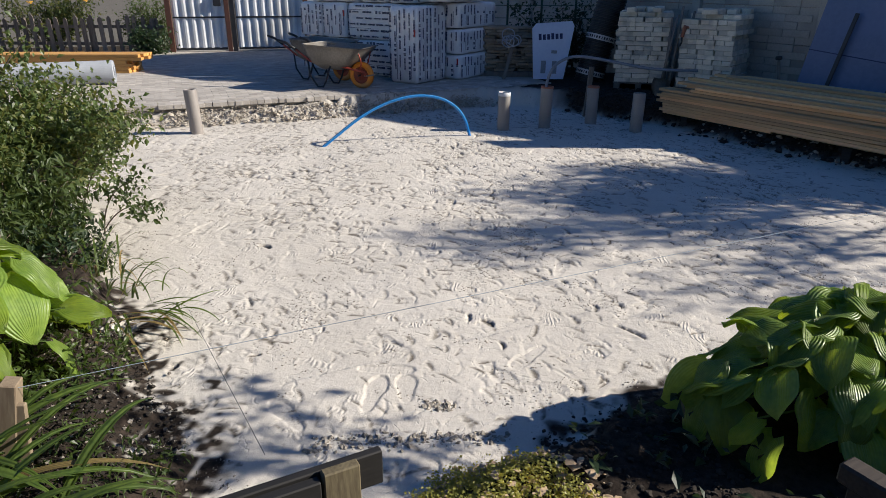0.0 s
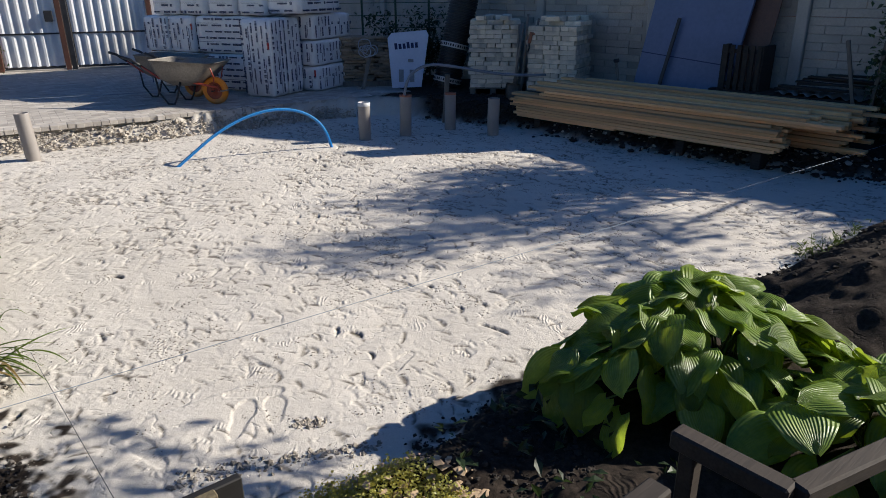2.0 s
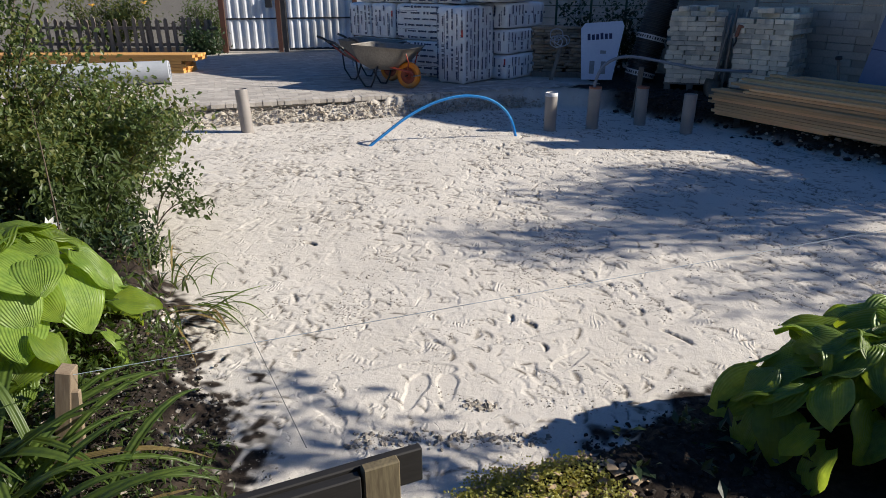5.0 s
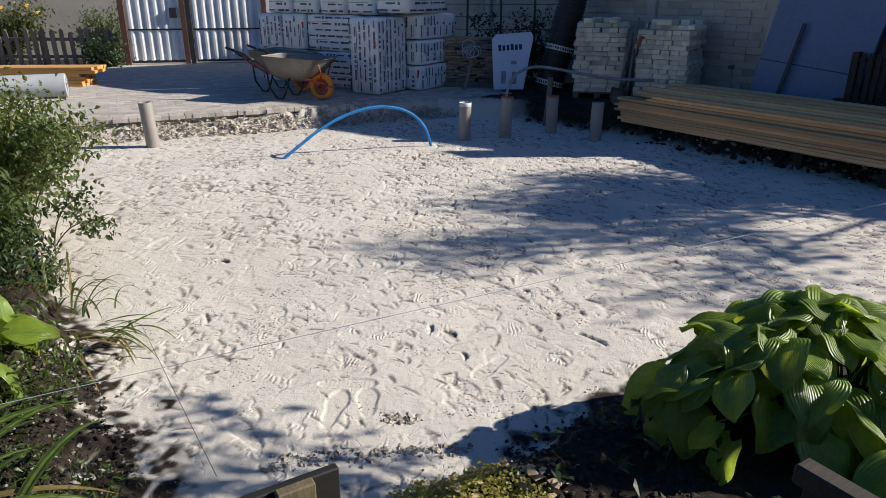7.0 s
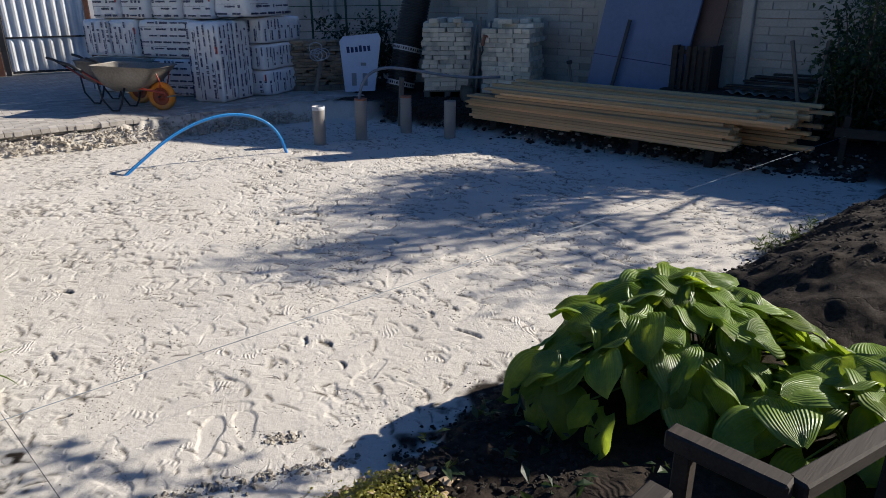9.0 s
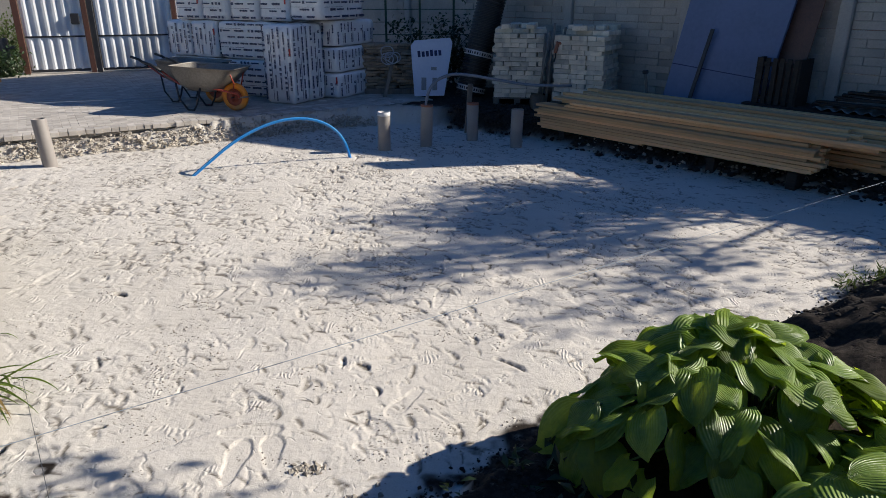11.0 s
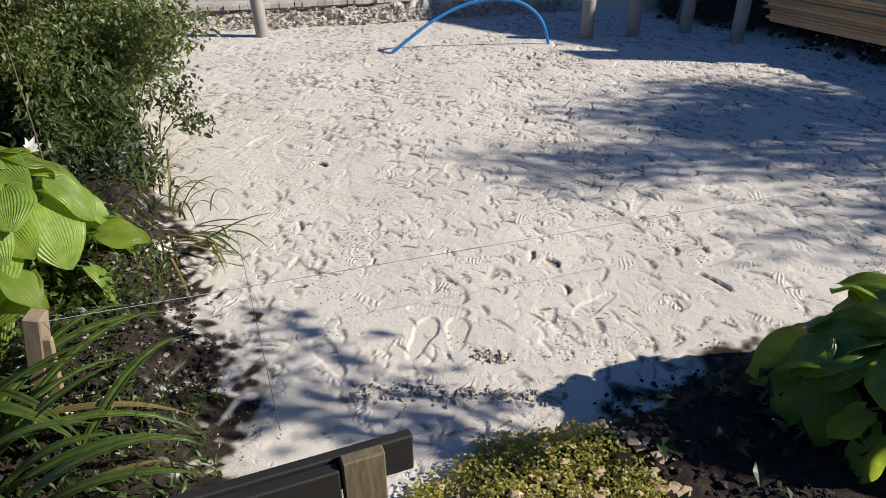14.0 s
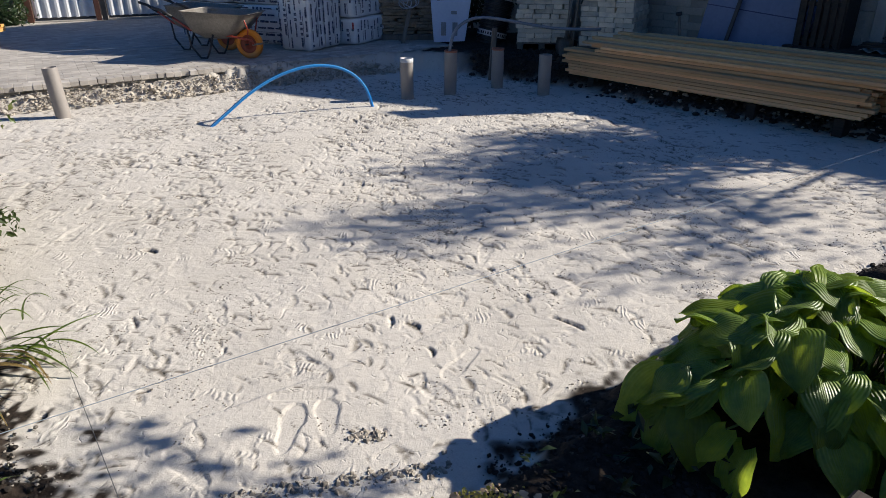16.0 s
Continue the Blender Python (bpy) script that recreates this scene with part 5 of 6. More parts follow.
lily()
blades("iris_clump", pose(-1.60, 1.36, 0.16), 20, (0.5, 0.8), 0.05, M_BLADE, "clump of long arching green strap leaves", "iris", 41, 0.12, 0.6, rise=(0.3, 0.75), face=(15, 0.9))
blades("iris_clump", pose(-2.0, 1.25, 0.17), 34, (0.45, 0.85), 0.034, M_BLADE, "clump of long arching green strap leaves", "iris", 42, 0.16, 0.7)
blades("iris_clump", pose(-1.15, 1.08, 0.16), 18, (0.4, 0.7), 0.045, M_BLADE, "low clump of long arching green strap leaves", "iris", 45, 0.12, 0.6, rise=(0.45, 1.0))
blades("straw_tuft", pose(-1.98, 3.08, 0.12), 24, (0.2, 0.45), 0.014, M_BLADE, "tuft of green and yellowed drooping blades at the sand's edge", "grass tuft", 43, 0.1, 0.95, face=(-5, 0.7))
blades("straw_tuft", pose(-1.72, 2.86, 0.10), 26, (0.22, 0.46), 0.016, M_BLADE, "green and yellow blades lying over the sand's edge", "grass tuft", 46, 0.09, 0.5, face=(-12, 0.5), rise=(0.1, 0.6))
blades("grass_tuft", pose(-2.25, 3.2, 0.15), 30, (0.2, 0.42), 0.012, M_BLADE, "tuft of green and yellow blades at the sand's edge", "grass tuft", 44, 0.12, 0.9)


def ground_cover(name, count, where, size, material, label, seed, thin=0.6, flat=1.0):
    rnd = random.Random(seed)
    pts = [where(rnd) for _ in range(count // 3)]
    ob = leaf_cloud(name, pts, count, size, material, None, seed, 0.02, -0.5, thin, flat)
    return tagged(ob, label, "ground cover", kind="stuff")


def in_ellipse(cx, cy, rx, ry, up=0.02, edge=-0.06):
    def pick(rnd):
        while True:
            a, b = rnd.uniform(-1, 1), rnd.uniform(-1, 1)
            if a * a + b * b < 1:
                x, y = cx + a * rx, cy + b * ry
                if rim_distance(x, y) < edge:
                    continue
                return x, y, ground_z(x, y) + rnd.uniform(0, up)
    return pick


ground_cover("creeper_mat", 16000, in_ellipse(0.36, 1.60, 0.40, 0.38, 0.02), (0.008, 0.02), M_MOSS, "low yellow-green creeping mat between sand and bench", 51, 0.75, 0.3)
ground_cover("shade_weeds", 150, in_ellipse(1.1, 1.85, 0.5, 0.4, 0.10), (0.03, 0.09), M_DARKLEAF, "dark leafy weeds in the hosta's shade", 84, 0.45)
ground_cover("garden_weeds", 5000, in_ellipse(-2.15, 2.05, 0.75, 0.8, 0.16), (0.02, 0.06), M_GRASS, "low green weeds among the garden plants", 52, 0.35)
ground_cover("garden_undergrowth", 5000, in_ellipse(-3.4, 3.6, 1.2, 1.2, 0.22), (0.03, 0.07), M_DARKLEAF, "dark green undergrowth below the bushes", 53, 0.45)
ground_cover("rim_weeds", 1500, in_ellipse(-1.15, 1.4, 0.45, 0.5, 0.08, -0.03), (0.02, 0.06), M_GRASS, "low weeds on the garden's rim", 61, 0.3)
ground_cover("heap_grass", 260, in_ellipse(3.55, 4.25, 0.26, 0.12, 0.10), (0.03, 0.08), M_GRASS, "small bright tuft of grass on the soil heap's rim", 54, 0.14)
M_SANDLUMP = mat("sand_and_soil_lump", (0.36, 0.32, 0.27), (0.14, 0.12, 0.10), 0.95, 20, 90, 0.4, 0.004, rand=0.5, island=True)
rubble("wood_chips", 420, in_ellipse(0.43, 1.66, 0.42, 0.4, 0.04), (0.004, 0.032), M_CHIP, "pale splintered wood chips on the creeper", "wood chips", 56, 0.25)
rubble("rim_sand_lumps", 700, in_ellipse(-1.4, 2.2, 0.5, 1.1, 0.01, -0.12), (0.003, 0.016), M_SANDLUMP, "pale lumps of sand among the dark soil", "sand", 85)
rubble("near_soil_clods", 3400, in_ellipse(-1.5, 2.2, 0.55, 1.2, 0.01, -0.04), (0.003, 0.017), M_SOILCLOD, "dark soil clods at the garden's edge", "soil", 57)
rubble("heap_clods", 2200, in_ellipse(4.1, 3.9, 1.6, 1.2, 0.01), (0.005, 0.022), M_SOILCLOD, "dark dug soil clods on the heap", "soil", 58)
rubble("shade_clods", 900, in_ellipse(0.95, 2.2, 0.45, 0.45, 0.01), (0.004, 0.018), M_SOILCLOD, "dark soil clods beneath the hosta", "soil", 59)
M_CRUMB = mat("damp_sand_crumb", (0.40, 0.36, 0.30), (0.22, 0.19, 0.155), 0.95, 20, 90, 0.4, 0.004, rand=0.3, island=True)


def on_sand(rnd):
    while True:
        x, y = rnd.uniform(-4.5, 5), 1.5 + 8.3 * rnd.random() ** 1.2
        if noise.noise(Vector((x * 1.7, y * 1.7, 3))) + 0.8 * noise.noise(Vector((x * 7, y * 7, 1))) > rnd.uniform(0.15, 0.6) and ground_z(x, y) < 0.03:
            return x, y, top_z(x, y)


rubble("sand_crumbs", 22000, on_sand, (0.0015, 0.0075), M_CRUMB, "small damp crumbs of sand scattered over the bed", "sand", 60, 0.8)




def crumb_band(rnd):
    t = rnd.random()
    if rnd.random() < 0.2:
        x, y = rnd.gauss(0.05, 0.05), rnd.gauss(2.42, 0.025)
    else:
        x, y = -0.45 + 0.85 * t, 2.02 + 0.22 * t ** 0.6 + rnd.gauss(0, 0.03)
    return x, y, top_z(x, y)


rubble("sand_clods", 520, crumb_band, (0.003, 0.018), M_CRUMB, "damp clods of sand kicked into a loose line", "sand", 83, 0.85)


# trees and shrubs behind
def tree():
    ob = thing("tree", pose(8.9, 6.75, 0.0), "leafy broadleaf tree behind the concrete fence", "tree")
    bm = bmesh.new()
    tube(bm, [(0, 0, 0), (0.03, 0.05, 1.0), (-0.05, 0, 2.0), (0.0, 0.05, 3.0)], 0.13, 10, 0.07)
    part("trunk", bm, M_BARK, ob, smooth=True)
    pts = []
    rnd = random.Random(63)
    for k in range(34):
        a = rnd.uniform(0, 6.283)
        h = rnd.uniform(1.9, 4.9)
        wide = 2.05 * math.sqrt(max(0.08, 1 - ((h - 3.2) / 1.85) ** 2)) * rnd.uniform(0.6, 1.1)
        tip = Vector((math.cos(a) * wide, math.sin(a) * wide, h))
        start = Vector((0, 0.03, max(1.2, h - 1.1)))
        line = [start.lerp(tip, t / 7) + Vector((0, 0, 0.12 * math.sin(math.pi * t / 7))) for t in range(8)]
        bm = bmesh.new()
        tube(bm, line, 0.03, 6, 0.008)
        part("limb", bm, M_BARK, ob)
        pts += line[3:]
    leaf_cloud("crown", pts, 17000, (0.06, 0.12), M_DARKLEAF, ob, 64, 0.17, 0.3, 0.6)



def side_tree():
    """An unseen young tree at the bench's side, added so its crown above the heap dapples the near sand."""
    ob = thing("young_tree", pose(4.35, 2.35, 0.3), "unseen young tree beside the soil heap, added to dapple the sand", "tree")
    bm = bmesh.new()
    tube(bm, [(0, 0, 0), (-0.05, 0.03, 0.8), (-0.15, 0.1, 1.5), (-0.3, 0.2, 2.0)], 0.04, 8, 0.02)
    part("trunk", bm, M_BARK, ob, smooth=True)
    pts = []
    rnd = random.Random(67)
    for k in range(8):
        tip = Vector((rnd.uniform(-1.8, -1.1), rnd.uniform(0.1, 0.85), rnd.uniform(1.84, 2.08)))
        start = Vector((-0.2, 0.13, 1.5))
        line = [start.lerp(tip, t / 7) + Vector((0, 0, 0.1 * math.sin(math.pi * t / 7))) for t in range(8)]
        bm = bmesh.new()
        tube(bm, line, 0.012, 6, 0.004)
        part("limb", bm, M_BARK, ob)
        pts += line[3:]
    leaf_cloud("crown", pts, 340, (0.05, 0.10), M_DARKLEAF, ob, 68, 0.06, 0.3, 0.6)


tree()
side_tree()
shrub("shrub", (6.05, 7.15), tips_in((6.05, 7.0, 1.2), (0.62, 0.55, 0.95), 30, 71, -0.8), "dark green leafy shrub beside the concrete fence", "bush", 5200, (0.05, 0.09), ((M_DARKLEAF, 0.8), (M_ROSE, 0.2)), 72, 0.015, 0.11)
shrub("shrub", (6.6, 6.2), tips_in((6.5, 6.1, 0.9), (0.8, 0.6, 0.8), 26, 73, -0.8), "dark green leafy shrub on the soil heap's far side", "bush", 4200, (0.05, 0.09), ((M_DARKLEAF, 1.0),), 74, 0.015, 0.11)
shrub("climber", (0.6, 12.75), tips_in((0.55, 12.7, 0.95), (1.1, 0.15, 0.65), 22, 75, -0.8), "dark green climber on the wire fence", "climber", 1800, (0.06, 0.11), ((M_DARKLEAF, 1.0),), 76, 0.008, 0.1)
shrub("yellow_rose", (-11.7, 15.5), tips_in((-11.6, 15.4, 1.3), (1.45, 0.35, 0.55), 34, 77, -0.6), "green rose bush with yellow flowers behind the picket fence", "bush", 4200, (0.06, 0.11), ((M_ROSE, 0.6), (M_ROSE_PALE, 0.4)), 78, 0.012, 0.14)
shrub("green_bush", (-9.0, 15.6), tips_in((-9.05, 15.55, 1.0), (0.85, 0.3, 0.45), 26, 79, -0.7), "green bush behind the picket fence by the gate", "bush", 2800, (0.05, 0.10), ((M_ROSE, 1.0),), 80, 0.012, 0.13)
shrub("low_bush", (-8.45, 14.5), tips_in((-8.5, 14.5, 0.5), (0.6, 0.3, 0.34), 22, 81, -0.8), "low dark bush in front of the picket fence", "bush", 1800, (0.06, 0.11), ((M_DARKLEAF, 1.0),), 82, 0.01, 0.09)
for k, (x, y, z) in enumerate(((-12.3, 15.0, 1.7), (-11.9, 15.05, 1.5), (-11.5, 15.0, 1.75), (-11.2, 15.1, 1.45), (-10.9, 15.05, 1.65), (-10.6, 15.15, 1.5), (-12.6, 14.95, 1.45), (-11.7, 15.0, 1.3), (-10.4, 15.2, 1.35))):
    bm = bmesh.new()
    for j in range(9):
        a, r = j * 2.4, 0.02 + 0.004 * j
        box(bm, (0.05, 0.035, 0.014), pose(math.cos(a) * r, math.sin(a) * r, 0.005 * j, 25, 20 * math.cos(a), math.degrees(a)), 0.006)
    fl = part("rose_flower", bm, M_YELLOW)
    fl.matrix_world = pose(x, y, z)
    tagged(fl, "yellow rose flower on the bush behind the fence", "flower", "yellow rose flowers")


# ---- wheelbarrow ----
def wheelbarrow():
    """Wheel towards +x, handles towards -x."""
    ob = thing("wheelbarrow", pose(-2.40, 10.18, PAVE_Z, 0, 0, -14), "worn metal wheelbarrow with an orange wheel and dark handles", "wheelbarrow")
    wheel_o = thing("wheel", Matrix(), "", "")
    for key in list(wheel_o.keys()):
        del wheel_o[key]
    wheel_o.parent = ob
    wheel_o.matrix_local = pose(0, 0, 0.2, 90, 0, 0)
    bm = bmesh.new()
    prof = [(0.125, -0.035), (0.15, -0.05), (0.18, -0.045), (0.198, -0.025), (0.202, 0), (0.198, 0.025), (0.18, 0.045), (0.15, 0.05), (0.125, 0.035)]
    lathe(bm, prof, 32)
    part("tyre", bm, M_ORANGE, wheel_o, "orange solid tyre", True)
    bm = bmesh.new()
    lathe(bm, [(0.012, -0.045), (0.04, -0.045), (0.05, -0.03), (0.10, -0.02), (0.128, -0.036), (0.128, 0.036), (0.10, 0.02), (0.05, 0.03), (0.04, 0.045), (0.012, 0.045)], 28)
    part("rim", bm, M_RIM, wheel_o, "red-brown steel rim", True)
    # tub: a tapered tray, open at the top
    def ring(x0, x1, y, z0, z1, n=8, rad=0.10):
        pts = []
        for cx, cy, a0 in ((x1 - rad, y - rad, 0), (x0 + rad, y - rad, 90), (x0 + rad, -y + rad, 180), (x1 - rad, -y + rad, 270)):
            for k in range(n):
                a = radians(a0 + 90 * k / (n - 1))
                px, py = cx + rad * math.cos(a), cy + rad * math.sin(a)
                pts.append((px, py, z0 + (z1 - z0) * (px - x0) / (x1 - x0)))
        return pts
    tub = bmesh.new()
    shape = [ring(-0.66, -0.26, 0.17, 0.29, 0.28), ring(-0.77, -0.08, 0.27, 0.38, 0.38), ring(-0.83, 0.06, 0.32, 0.54, 0.53), ring(-0.86, 0.14, 0.335, 0.655, 0.615), ring(-0.875, 0.16, 0.35, 0.66, 0.62), ring(-0.84, 0.12, 0.32, 0.645, 0.605), ring(-0.64, -0.24, 0.16, 0.31, 0.30)]
    vs = [[tub.verts.new(p) for p in r] for r in shape]
    for a, b in zip(vs, vs[1:]):
        for k in range(len(a)):
            tub.faces.new((a[k], a[(k + 1) % len(a)], b[(k + 1) % len(a)], b[k]))
    tub.faces.new(vs[0][::-1]), tub.faces.new(vs[-1])
    part("tub", tub, M_TUB, ob, "worn grey metal tub", True)
    for s in (-1, 1):
        bm = bmesh.new()
        tube(bm, [(0.12, s * 0.10, 0.2), (0.10, s * 0.11, 0.26), (-0.3, s * 0.2, 0.345), (-0.75, s * 0.25, 0.40), (-1.0, s * 0.28, 0.58)], 0.016, 8)
        part("frame_rail", bm, M_REDGRIP, ob, "red-brown steel frame", True)
        bm = bmesh.new()
        tube(bm, [(-0.98, s * 0.28, 0.565), (-1.15, s * 0.285, 0.66), (-1.28, s * 0.29, 0.695)], 0.02, 8)
        part("grip", bm, M_BLACKPIPE, ob, "black rubber grip", True)
        bm = bmesh.new()
        tube(bm, [(-0.42, s * 0.22, 0.36), (-0.50, s * 0.23, 0.12), (-0.56, s * 0.23, 0.02), (-0.66, s * 0.23, 0.02), (-0.78, s * 0.24, 0.18), (-0.80, s * 0.25, 0.42)], 0.014, 8)
        part("leg", bm, M_DARKSTEEL, ob, smooth=True)
        bm = bmesh.new()
        tube(bm, [(0.0, s * 0.08, 0.2), (0.06, s * 0.11, 0.40), (0.06, s * 0.2, 0.56)], 0.01, 7)
        part("brace", bm, M_REDGRIP, ob, smooth=True)
    bm = bmesh.new()
    tube(bm, [(0.10, -0.10, 0.2), (0.24, -0.09, 0.22), (0.25, 0.0, 0.23), (0.24, 0.09, 0.22), (0.10, 0.10, 0.2)], 0.012, 8)
    part("nose_bar", bm, M_TUB, ob, smooth=True)
    bm = bmesh.new()
    tube(bm, [(0, -0.11, 0.2), (0, 0.11, 0.2)], 0.012, 8)
    part("axle", bm, M_DARKSTEEL, ob)
    return ob


barrow = wheelbarrow()
rear_barrow = copy_thing(barrow, pose(-2.93, 10.98, PAVE_Z, 0, 0, -16))


# ---- things by the fence ----
def sheet_sign():
    ob = thing("printed_sheet", pose(0.46, 11.40, 0.3, -9, 2, 6), "pale blue-white printed sheet leaning on stacked stones", "sheet")
    bm = bmesh.new()
    pts = [(-0.27, 0), (0.22, 0.02), (0.34, 0.86), (0.30, 0.94), (-0.28, 0.88), (-0.34, 0.80)]
    f = [bm.verts.new((x, -0.02, z)) for x, z in pts]
    r = [bm.verts.new((x, 0.02, z)) for x, z in pts]
    bm.faces.new(f), bm.faces.new(r[::-1])
    for i in range(6):
        bm.faces.new((f[(i + 1) % 6], f[i], r[i], r[(i + 1) % 6]))
    part("sheet", bm, M_BOARDSIGN, ob)
    for k in range(6):
        part("mark", boxes(((0.046, 0.004, 0.085 if k % 3 else 0.10), pose(-0.2 + k * 0.068, -0.023, 0.62 + k * 0.007, 0, -6, 0), 0.0)), M_NAVY, ob, "navy block of the printed mark")
    part("small_mark", boxes(((0.09, 0.004, 0.05), pose(0.04, -0.023, 0.42))), M_GREYHOSE, ob)
    for x in (-0.12, 0.06):
        part("vent", boxes(((0.08, 0.004, 0.20), pose(x, -0.023, 0.10))), M_GREYHOSE, ob, "grey printed block")


sheet_sign()


def black_pipe():
    ob = thing("corrugated_pipe", pose(1.10, 11.80, 0.22, -5, 13, 0), "thick black corrugated plastic pipe leaning upright with white label bands", "pipe")
    prof = []
    z = 0.0
    while z < 2.7:
        prof += [(0.225, z), (0.24, z + 0.008), (0.24, z + 0.028), (0.225, z + 0.036)]
        z += 0.05
    prof += [(0.20, z - 0.014), (0.20, 2.0)]
    bm = bmesh.new()
    lathe(bm, prof, 30)
    part("corrugated_wall", bm, M_BLACKPIPE, ob, smooth=False)
    for zz in (0.12, 0.70, 1.72):
        bm = bmesh.new()
        lathe(bm, [(0.2425, zz), (0.245, zz + 0.004), (0.245, zz + 0.082), (0.2425, zz + 0.086)], 30)
        band = part("label_band", bm, M_LABEL, ob, "white label band")
        bars = bmesh.new()
        for k in range(22):
            a = radians(150 + k * 10)
            box(bars, (0.004, 0.024 if k % 3 else 0.012, 0.04), pose(0.246 * math.cos(a), 0.246 * math.sin(a), zz + 0.022, 0, 0, math.degrees(a)))
        part("printing", bars, M_DARKSTEEL, band)["kind"] = "stuff"


black_pipe()


def stone_stack():
    ob = thing("stone_stack", pose(-0.66, 11.95, 0.26, 0, 0, 4), "stack of flat beige stones in rough courses", "stone stack")
    rnd = random.Random(91)
    meshes = []
    for k in range(5):
        bm = bmesh.new()
        box(bm, (0.22, 0.3, 0.045), None, 0.008, 0.012)
        me = mesh_of(bm, "stone")
        me.materials.append(M_STONE)
        meshes.append(me)
    part("pallet", boxes(((0.95, 0.6, 0.09), pose(0.45, 0.25, 0), 0.005)), M_GREYWOOD, ob, "dark wooden pallet")
    for z in range(15):
        x = rnd.uniform(-0.05, 0.05)
        while x < 0.9:
            s = new("stone", meshes[rnd.randrange(5)])
            s.parent = ob
            s.location = (x + 0.08, 0.2 + rnd.uniform(-.03, .03), 0.09 + z * 0.05)
            s.rotation_euler = (rnd.uniform(-.04, .04), rnd.uniform(-.04, .04), rnd.uniform(-.3, .3))
            x += rnd.uniform(0.14, 0.24)
    rope = thing("rope_coil", pose(-0.22, 11.74, 0.95, 60, 8, 0), "loose coil of pale rope hanging over stacked stones", "rope")
    loops = random.Random(95)
    for k in range(5):
        cx, cy, rx, ry, tilt = loops.uniform(-0.08, 0.1), loops.uniform(-0.14, 0.0), loops.uniform(0.06, 0.13), loops.uniform(0.05, 0.14), loops.uniform(-0.6, 0.6)
        bm = bmesh.new()
        tube(bm, [(cx + rx * math.cos(q) * math.cos(tilt) - ry * math.sin(q) * math.sin(tilt), cy + rx * math.cos(q) * math.sin(tilt) + ry * math.sin(q) * math.cos(tilt), 0.02 * k + 0.012 * math.sin(3 * q)) for q in [n * 0.33 for n in range(20)]], 0.009, 6)
        part("loop", bm, M_ROLL, rope, smooth=True)
    st = thing("leaning_board", pose(-0.32, 11.55, 0.24, -14, 16, 10), "short weathered board leaning on the stone stack", "board")
    part("board", boxes(((0.06, 0.025, 0.75), None, 0.003)), M_GREYWOOD, st)
    top = thing("old_boards", pose(-0.1, 12.2, 0.95, 0, 0, 12), "weathered boards lying across the stone stack", "boards")
    for k in range(4):
        part("board", boxes(((1.1, 0.09, 0.03), pose(0.05 * k, k * 0.08 - 0.1, 0.012 * k, 4, -4, 6 * k - 8), 0.004)), M_GREYWOOD, top)


stone_stack()


def wire_fence():
    ob = thing("wire_fence", pose(-1.0, 13.1, 0.15, 0, 0, 2), "green wire fence with thin steel posts before the concrete fence", "fence")
    for k in range(5):
        part("post", boxes(((0.04, 0.03, 1.75), pose(k * 0.62, 0, 0), 0.003)), M_WIRE, ob)
    for k in range(8):
        bm = bmesh.new()
        tube(bm, [(-0.1, -0.02, 0.15 + 0.22 * k), (2.6, -0.02, 0.15 + 0.22 * k)], 0.006, 6)
        part("wire", bm, M_WIRE, ob)


M_WIRE = mat("green_fence_paint", (0.02, 0.07, 0.04), (0.012, 0.045, 0.025), 0.5, 9, 50, 0.1, 0.002)
wire_fence()


def tools():
    for x, y, h, ry, lab in ((2.20, 10.40, 1.25, 5, "weathered wooden pole leaning between the brick stacks"), (2.28, 10.38, 1.2, 9, "thin wooden pole leaning between the brick stacks"), (2.12, 10.42, 1.1, 3, "dark wooden pole leaning between the brick stacks")):
        ob = thing("leaning_pole", pose(x, y, 0.25, -6, ry, 0), lab, "pole")
        bm = bmesh.new()
        tube(bm, [(0, 0, 0), (0.005, 0, h * 0.5), (0, 0, h)], 0.022, 8, 0.018)
        part("pole", bm, M_GREYWOOD, ob, smooth=True)
    cl = thing("orange_clamp", pose(2.30, 10.33, 1.08, 0, 12, 0), "small orange clamp hanging on the leaning poles", "clamp")
    part("jaw", boxes(((0.05, 0.04, 0.16), None, 0.01), ((0.11, 0.035, 0.035), pose(0.03, 0, 0.13), 0.008)), M_PIPE_IN, cl)
    bm = bmesh.new()
    tube(bm, [(0.0, 0, 0.0), (0.02, 0, -0.06), (0.01, 0, -0.13)], 0.012, 7)
    part("handle", bm, M_DARKSTEEL, cl, smooth=True)
    sh = thing("shovel", pose(2.02, 10.15, 0.22, -12, 10, 0), "steel shovel with a wooden handle leaning on the bricks", "shovel")
    bm = bmesh.new()
    tube(bm, [(0, 0, 0.28), (0, 0, 1.2)], 0.017, 8)
    part("handle", bm, M_GREYWOOD, sh, smooth=True)
    bm = bmesh.new()
    rows = []
    for i in range(7):
        t = i / 6
        w = 0.115 * min(1, 0.25 + 1.6 * t) if t < 0.85 else 0.115 * (1 - (t - 0.85) * 0.4)
        rows.append([bm.verts.new((s * w, -0.02 + 0.03 * s * s, t * 0.3)) for s in (-1, -0.5, 0, 0.5, 1)])
    for a, b in zip(rows, rows[1:]):
        for k in range(4):
            bm.faces.new((a[k], a[k + 1], b[k + 1], b[k]))
    bmesh.ops.solidify(bm, geom=list(bm.faces), thickness=0.004)
    part("blade", bm, M_TUB, sh, smooth=True)


tools()


